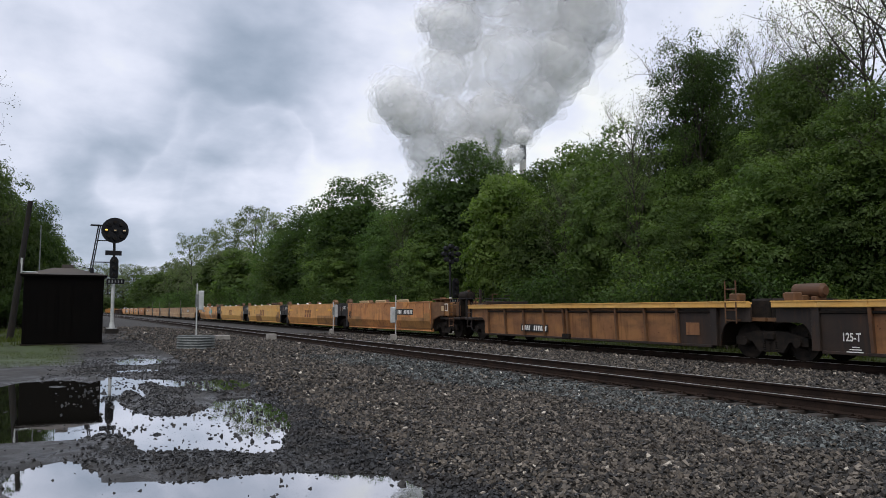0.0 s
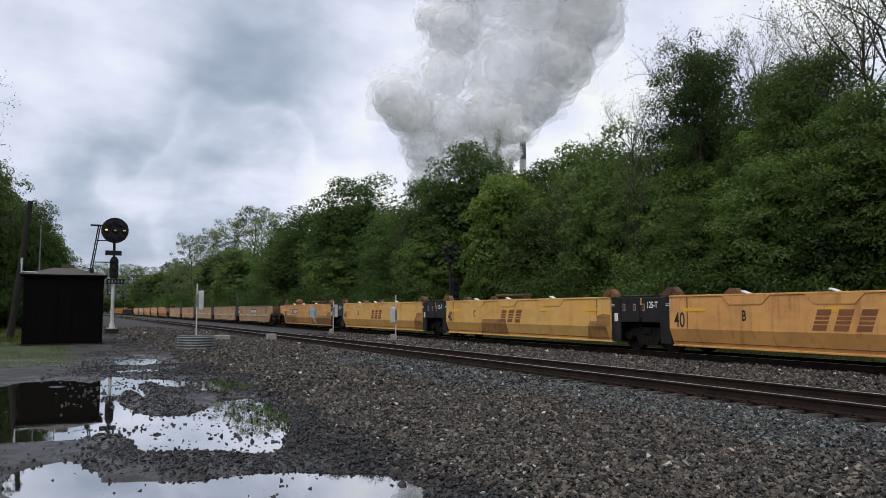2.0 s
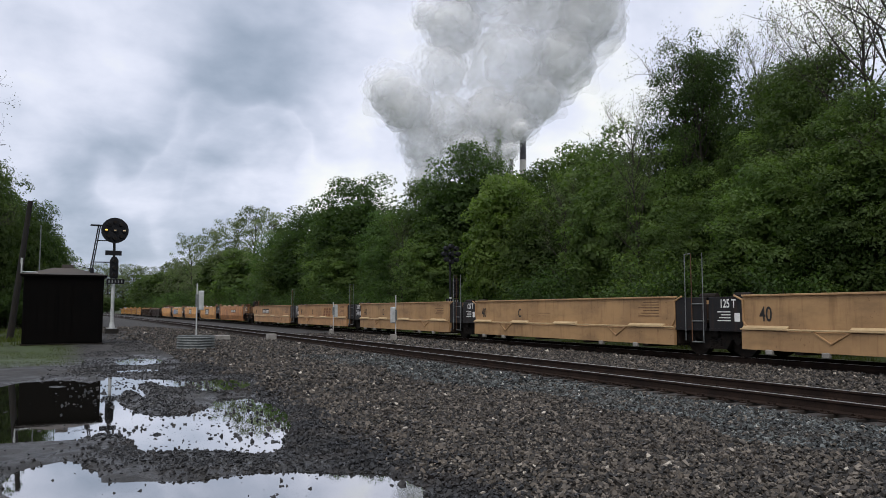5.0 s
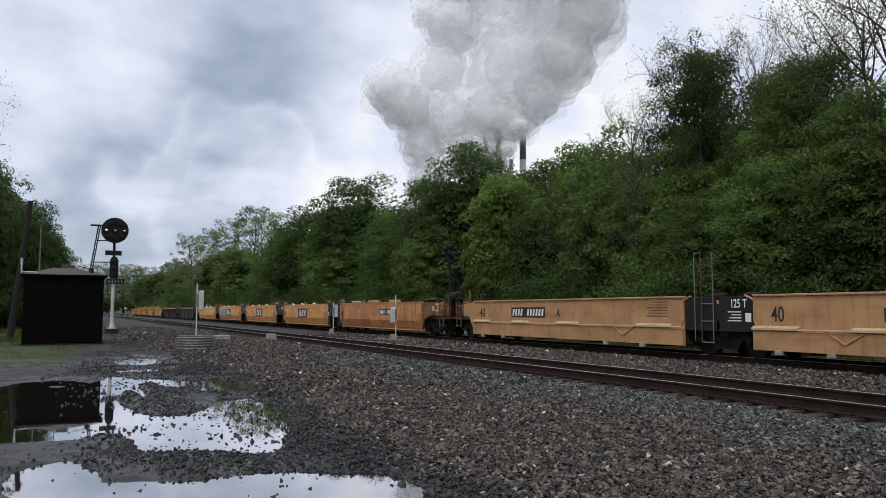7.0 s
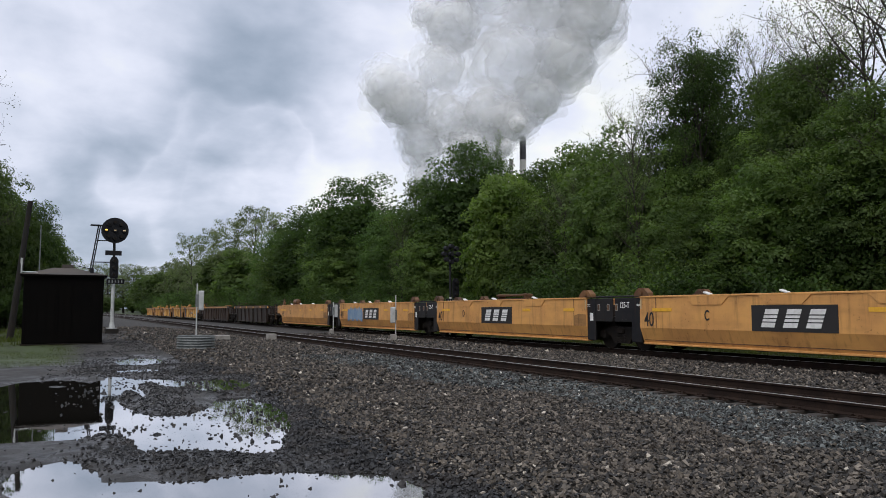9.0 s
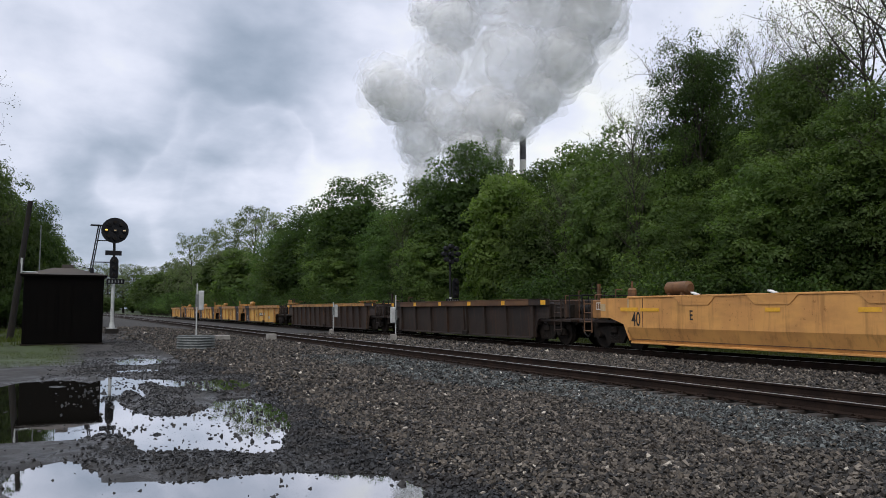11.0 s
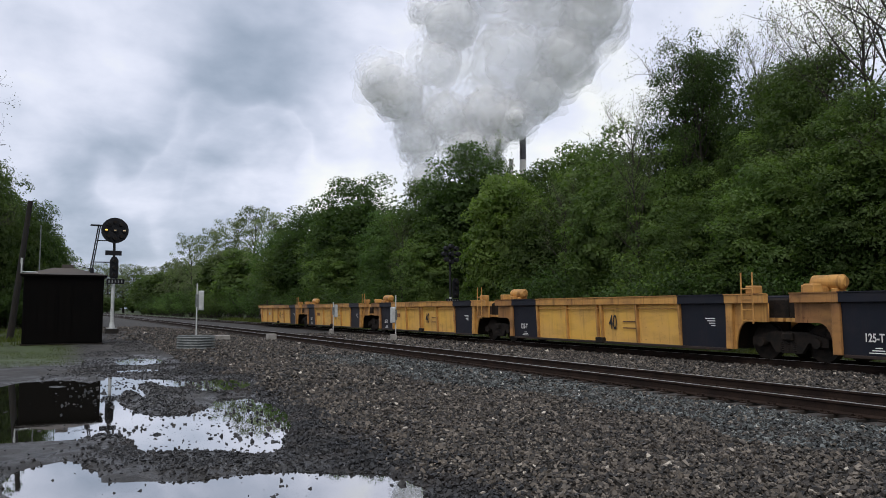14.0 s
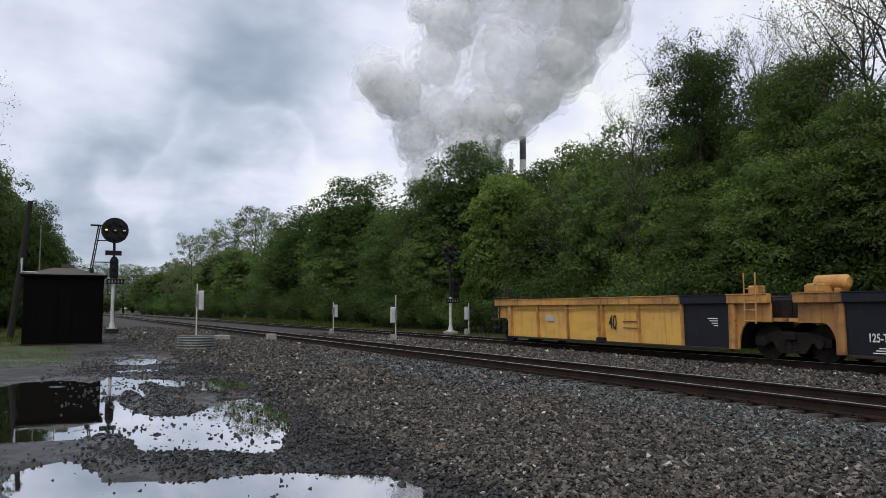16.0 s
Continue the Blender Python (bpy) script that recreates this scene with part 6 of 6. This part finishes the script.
def plant(kind, x, y, height, turn=0.0, lean=0.0, wide=1.0, coarse=False):
    """Sets a tree of that height at x, y; past eighty metres with larger, fewer leaves."""
    mesh = COARSE[kind] if coarse or y > 110 else kind
    trunk, crown = KINDS[mesh]
    if mesh == kind and kind + "_mid" in KINDS and math.hypot(x, y) > 42:
        trunk, crown = KINDS[kind + "_mid"]
    full = FULL[kind] if mesh == kind else {"far_deep": 13.5}.get(mesh, 14.0)
    k = height / full
    t = thing("tree", TREE_LABEL[kind] + (" behind the hut" if x < 0 and y < 120 else " beside the railway"), "tree",
              pose(x, y, at_ground(x, y, -0.1), lean, 0, turn) @ Matrix.Diagonal((k * wide, k * wide, k, 1)), group="trees along the railway")
    part("trunk", trunk, None, t)
    part("crown", crown, None, t)


def shrub_meshes():
    out = []
    # two kinds take the deep green, which puts the wood's low shade into leaf colour
    for seed, mat in ((31, "leaf_deep"), (32, "leaf_deep"), (33, "leaf_bright"), (34, "leaf_mid")):
        rng, nrng = random.Random(seed), np.random.default_rng(seed)
        tv, tf, tips = [], [], []
        for k in range(16):
            a = rng.uniform(0, 6.28)
            pts, rad = bough(rng, Vector((rng.uniform(-0.3, 0.3), rng.uniform(-0.3, 0.3), 0)), Vector((math.cos(a) * 0.8, math.sin(a) * 0.8, 1.1)), rng.uniform(1.4, 2.8), 0.03, 0.05, 4)
            tube(tv, tf, pts, rad, 4)
            tips += pts[2:]
        stem = joined("stem", np.array([v[:] for v in tv]), np.array(tf), M["bark"])
        out.append((stem, leaves(nrng, tips, nrng.uniform(0.35, 0.8, len(tips)), 96, 0.08, M[mat], "foliage", hollow=0.25)))
    return out


SHRUBS = shrub_meshes()


def plant_shrub(i, x, y, size, turn):
    s = thing("shrub", ("dark green shrub", "dense green shrub", "bright yellow-green shrub", "green leafy shrub")[i] + " at the edge of the wood", "shrub",
              pose(x, y, at_ground(x, y, -0.05), 0, 0, turn) @ Matrix.Scale(size, 4), group="undergrowth along the line")
    part("stem", SHRUBS[i][0], None, s)
    part("foliage", SHRUBS[i][1], None, s)


# trees of the front rows: kind, x, y, height, spread
ROW_NEAR = (("bare", 28.5, 18.6, 15.8, 1.1), ("bare", 30.0, 20.5, 15.2, 0.9), ("mid", 26.5, 17.8, 9.7, 1.1), ("mid", 29.0, 22.0, 12.6, 0.85), ("bare", 30.2, 22.9, 14.3, 0.7),
            ("mid", 30.5, 24.4, 13.1, 0.8), ("mid2", 31.0, 26.9, 11.4, 0.6), ("bare", 31.2, 27.2, 15.0, 0.55), ("bare", 29.6, 30.6, 15.1, 0.7), ("open", 30.0, 29.7, 15.0, 0.76),
            ("mid", 32.2, 32.2, 14.6, 0.68), ("deep2", 32.6, 26.4, 12.6, 0.7), ("bare", 31.5, 36.4, 13.4, 0.7), ("mid2", 26.5, 21.8, 8.4, 1.1), ("mid2", 26.5, 25.7, 7.3, 1.1),
            ("mid2", 28.0, 30.4, 9.1, 1.0), ("mid2", 28.0, 34.3, 9.5, 1.0))
ROW_MIDDLE = (("mid", 33.0, 43.5, 12.7, 1.05), ("mid", 33.0, 48.1, 12.2, 1.1), ("mid2", 32.0, 39.5, 11.8, 1.0), ("deep2", 32.5, 52.5, 12.0, 0.9), ("bright", 26.5, 43.6, 10.4, 0.9),
              ("thin", 34.0, 59.5, 15.4, 0.5), ("deep", 30.0, 56.1, 15.2, 1.0), ("mid2", 27.0, 40.6, 7.9, 1.0), ("mid", 29.0, 61.6, 13.0, 0.9), ("deep2", 29.0, 69.0, 11.3, 1.0),
              ("mid2", 27.0, 55.9, 8.4, 1.1), ("deep", 29.0, 81.7, 16.3, 1.15), ("deep2", 29.0, 96.5, 14.4, 1.1), ("mid2", 27.0, 79.2, 8.8, 1.3), ("pale", 30.0, 120.9, 17.0, 1.1),
              ("pale", 31.0, 142.9, 20.3, 1.0), ("pale", 30.5, 160.7, 20.0, 1.0))
ROW_FAR = (("mid2", 27.0, 100.0, 11.2, 1.2), ("pale", 30.0, 185.3, 20.5, 0.9), ("pale", 30.0, 209.1, 21.0, 0.9), ("mid2", 28.0, 137.6, 12.4, 1.2), ("pale", 30.0, 241.8, 16.0, 1.2),
           ("mid", 28.0, 163.0, 13.0, 1.2), ("mid", 30.0, 287.0, 15.0, 1.4), ("mid2", 30.0, 334.7, 16.0, 1.4), ("mid", 27.0, 10.0, 12.5, 1.1), ("deep", 32.0, 14.0, 14.0, 1.0),
           ("mid", 29.0, 4.0, 12.0, 1.1), ("deep2", 28.5, 65.5, 9.0, 1.1), ("bare", 26.2, 37.1, 8.6, 0.7), ("bare", 25.8, 30.0, 9.6, 0.6), ("bare", 26.0, 61.0, 9.0, 0.7),
           ("mid", 28.5, 88.5, 12.0, 1.1), ("deep2", 28.5, 110.0, 13.0, 1.1))


def make_wood():
    rng = random.Random(77)
    # front rows along the far track
    for kind, x, y, h, wide in ROW_NEAR + ROW_MIDDLE + ROW_FAR:
        plant(kind, x, y, h, rng.uniform(0, 360), rng.uniform(-2, 2), wide)
    for y in range(58, 118, 7):
        plant(rng.choice(("deep", "mid", "deep2")), rng.uniform(31.5, 35), y + rng.uniform(-2, 2), rng.uniform(9.5, 11.5), rng.uniform(0, 360), 0, 1.35, True)
    # deeper rows that close the wood
    for i in range(36):
        y = 2 + i * 4.4 + rng.uniform(-2, 2)
        plant(rng.choice(("mid", "deep", "deep2", "mid2")), rng.uniform(36, 44), y, rng.uniform(9.0, 10.5), rng.uniform(0, 360), 0, 1.4, True)
    for i in range(18):
        y = 175 + i * 15 + rng.uniform(-3, 3)
        plant(rng.choice(("pale", "pale", "mid2")), rng.uniform(31, 38), y, rng.uniform(13, 16), rng.uniform(0, 360), 0, 1.5, True)
    # where the line goes out of sight; distance haze is in the pale leaf colour
    for i in range(26):
        plant(rng.choice(("pale", "pale", "pale")), -45 + i * 4.5 + rng.uniform(-2, 2), 455 + rng.uniform(-22, 30), rng.uniform(21, 27), rng.uniform(0, 360), 0, 1.4, True)
    for i in range(16):
        plant("mid2", -48 + i * 6 + rng.uniform(-2, 2), 425 + rng.uniform(-6, 6), rng.uniform(7, 10), rng.uniform(0, 360), 0, 1.8, True)
    # left of the line, behind the hut
    for kind, x, y, h, wide in (("deep2", -2.4, 66.0, 9.4, 0.66), ("mid", -4.6, 56.0, 10.6, 0.7), ("mid2", -3.6, 60.0, 9.6, 0.7), ("mid2", -1.3, 70.0, 7.6, 0.8), ("thin", -5.2, 50.0, 10.0, 0.8),
                                ("bare", -5.0, 40.5, 12.0, 0.75), ("mid2", -6.0, 62.0, 10.0, 0.9), ("mid2", -4.6, 74.0, 8.0, 1.0), ("mid2", -7.5, 84.0, 10.0, 1.0)):
        plant(kind, x, y, h, rng.uniform(0, 360), 0, wide)
    for i in range(24):
        plant_shrub(rng.choice((0, 1, 1, 3)), rng.uniform(-9, -1.9), rng.uniform(52, 66), rng.uniform(0.7, 1.2), rng.uniform(0, 360))
    for i in range(14):
        plant_shrub(rng.choice((0, 1, 3)), rng.uniform(-6, 1.5), rng.uniform(92, 130), rng.uniform(1.0, 1.6), rng.uniform(0, 360))
    # undergrowth in front of the trunks, mostly dark kinds to paint in understory shade
    for i in range(58):
        y = 6 + i * 1.7 + rng.uniform(-0.6, 0.6)
        plant_shrub(rng.choice((0, 0, 1, 1, 2, 3)), rng.uniform(23.8, 26.5), y, rng.uniform(0.7, 1.55), rng.uniform(0, 360))
    for i in range(28):
        y = 108 + i * 7 + rng.uniform(-2, 2)
        plant_shrub(rng.choice((0, 1, 3)), rng.uniform(24.5, 27), y, rng.uniform(1.2, 2.4), rng.uniform(0, 360))
    plant_shrub(2, 24.6, 26.4, 1.55, 40)
    plant_shrub(2, 24.3, 25.0, 1.25, 200)


def make_grass():
    """Grass blades on the verges, one mesh."""
    rng = np.random.default_rng(21)
    sets = []
    for n, x0, x1, y0, y1, size in ((9000, -3.5, 1.0, 25.5, 37.2, 0.055), (14000, 20.8, 24.5, 8, 60, 0.13), (4000, -6, -1.7, 37, 52, 0.2), (5000, 20.8, 24, 60, 120, 0.4)):
        x, y = cast(rng, n, x0, x1, y0, y1)
        keep = rng.random(n) < ease(wobble(x, y, 1.1, 13), -0.55, 0.3)
        if x1 < 2:
            keep &= rng.random(n) < ease(0.9 - x, 0, 1.2)
        sets.append((x[keep], y[keep], np.full(keep.sum(), size)))
    x, y, s = (np.concatenate([q[i] for q in sets]) for i in range(3))
    n = len(x)
    h = s * rng.uniform(0.6, 1.6, n)
    a = rng.uniform(0, 2 * np.pi, n)
    lean = rng.normal(0, 0.35, (n, 2)) * h[:, None]
    z = ground_z(x, y) - 0.01
    w = h * 0.09
    p = np.stack([x, y, z], 1)
    side = np.stack([np.cos(a) * w, np.sin(a) * w, np.zeros(n)], 1)
    tip = p + np.stack([lean[:, 0], lean[:, 1], h], 1)
    v = np.stack([p - side, p + side, tip], 1).reshape(-1, 3)
    tagged(new("grass", joined("grass", v, np.arange(n * 3).reshape(-1, 3), M["grass"])), "patchy grass and weeds on the verges", "grass", kind="stuff")


make_wood()
make_grass()
# ---- power station stacks and their smoke, a kilometre off ----
def far_point(az, dist, z):
    d = heading(az, 0)
    return d.x * dist, d.y * dist, z


def make_stack(az, dist, top, radius, dark, label):
    x, y, _ = far_point(az, dist, 0)
    s = thing("smokestack", label, "smokestack", pose(x, y, 0), group="power station stacks")
    part("shaft", cyl(B(), (0, 0, 0), (0, 0, top - dark), radius * 1.35, radius, 28), M["stack_white"], s, "pale concrete shaft")
    if dark:
        part("dark_cap", cyl(B(), (0, 0, top - dark), (0, 0, top), radius, radius * 0.97, 28), M["stack_dark"], s, "dark painted top")
    part("rim", cyl(B(), (0, 0, top), (0, 0, top + 1.5), radius * 1.06, radius * 1.06, 28), M["stack_dark"] if dark else M["stack_white"], s)


make_stack(32.18, 1000, 227.5, 4.3, 29, "tall power station stack with a dark top")
make_stack(31.3, 1040, 206, 3.0, 0, "pale power station stack wreathed in smoke")

PUFFS = []
scene.cycles.transparent_max_bounces = 96


def billow_mesh(seed, fine):
    """One lumpy veil of unit size."""
    bm = B()
    bmesh.ops.create_icosphere(bm, subdivisions=4 if fine else 3, radius=1)
    off = Vector((seed * 3.7, seed * 1.3, seed * 2.1))
    for v in bm.verts:
        p = v.co.copy()
        v.co = p * (1 + 0.40 * noise.fractal(p * 1.1 + off, 0.9, 2.0, 2) + 0.20 * noise.fractal(p * 2.8 + off, 0.8, 2.0, 4))
    me = mesh_of(bm, "smoke_layer", True)
    me.materials.append(M["smoke"])
    return me


VEILS = {fine: [billow_mesh(s, fine) for s in (1, 2, 3, 4, 5)] for fine in (True, False)}


def make_puff(i, az, el, dist, r, drift, thick=1.0):
    """A billow of veils one inside the other. drift: degrees of azimuth and elevation in sixteen seconds."""
    p = thing("smoke_billow", "rolling billow of pale grey power station smoke", "smoke", Matrix(), group="smoke plume")
    for k, (size, cover) in enumerate(((1.30, 0.05), (1.22, 0.10), (1.14, 0.17), (1.05, 0.27), (0.95, 0.40), (0.80, 0.55))):
        layer = part("smoke_layer", VEILS[k < 3][(i + k) % 5], None, p, at=pose(0, 0, 0, 31 * k, 17 * i, 73 * k + 40 * i) @ Matrix.Scale(r * size, 4))
        layer.color = (1, 1, 1, min(1.0, cover * thick * 1.15))
    PUFFS.append((p, az, el, dist, drift, (i * 67) % 360))


# billows: azimuth, elevation, distance, radius, drift, thickness. Two grey columns with thin bright smoke between them.
LEFT_COLUMN = ((22.7, 15.7, 980, 27, (-1.3, 1.5), 0.9), (24.0, 14.7, 990, 30, (-1.1, 1.3), 0.9), (24.9, 12.2, 1000, 26, (-0.7, 0.7), 0.7), (25.2, 9.9, 1000, 20, (-0.4, 0.2), 0.6), (26.9, 13.8, 1000, 30, (-0.6, 0.6), 0.7),
               (26.4, 17.4, 1010, 33, (-0.7, 0.7), 0.5), (27.0, 20.6, 1020, 32, (-0.3, 0.4), 0.9), (25.2, 21.4, 1020, 17, (-0.6, 0.6), 0.6), (28.0, 24.4, 1030, 38, (-0.1, 0.3), 0.8))
BASE = ((28.4, 11.4, 1000, 29, (-0.3, 0.3), 1.0), (29.6, 14.4, 1010, 33, (-0.3, 0.3), 1.0), (31.3, 13.9, 1010, 27, (-0.2, 0.3), 1.0), (29.9, 10.4, 1000, 19, (-0.4, 0.3), 0.9), (32.2, 13.0, 975, 9, (-0.7, 1.6), 1.0), (31.6, 11.6, 980, 10, (-1.4, 1.0), 1.0))
RIGHT_COLUMN = ((31.2, 18.4, 1020, 46, (0.0, 0.4), 0.5), (33.2, 15.6, 1020, 28, (0.1, 0.4), 0.9), (35.0, 18.2, 1030, 36, (0.3, 0.2), 1.0), (37.0, 21.0, 1040, 38, (0.5, 0.3), 1.1), (37.6, 24.4, 1040, 38, (0.6, 0.2), 1.1),
                (30.6, 23.6, 1030, 48, (0.0, 0.3), 0.45), (34.2, 22.8, 1040, 44, (0.2, 0.3), 0.8))
for i, (az, el, dist, r, drift, thick) in enumerate(LEFT_COLUMN + BASE + RIGHT_COLUMN):
    make_puff(i, az, el, dist, r, drift, thick)
# ---- what moves ----
def motions():
    steps = [0, 2, 4, 6, 8, 10, 12, 14, 16]
    for u in UNITS:
        p = u.matrix_basis.translation.copy()
        walk(u, [(t, pose(p.x, p.y - SPEED * t, p.z)) for t in steps])
    # wheels roll along; the frames stand a thirtieth of a second apart
    lead = {}
    for w in WHEELSETS:
        q = w.matrix_basis.translation.copy()
        key = round(q.y, 2)
        if key in lead:
            w.rotation_mode = "QUATERNION"
            w.animation_data_create()
            w.animation_data.action = lead[key].animation_data.action
            w.animation_data.action_slot = lead[key].animation_data.action_slot
        else:
            turn = math.degrees(SPEED / FPS / WHEEL_R)
            walk(w, [(k / FPS, pose(q.x, q.y, q.z, (turn * k) % 360)) for k in range(16 * FPS + 1)])
            lead[key] = w
    for p, az, el, dist, drift, turn in PUFFS:
        rows = []
        for t in steps:
            k = t / 16
            d = heading(az + drift[0] * k, el + drift[1] * k)
            rows.append((t, pose(d.x * dist, d.y * dist, d.z * dist, 0, 0, turn + 6 * k)))
        walk(p, rows)


motions()
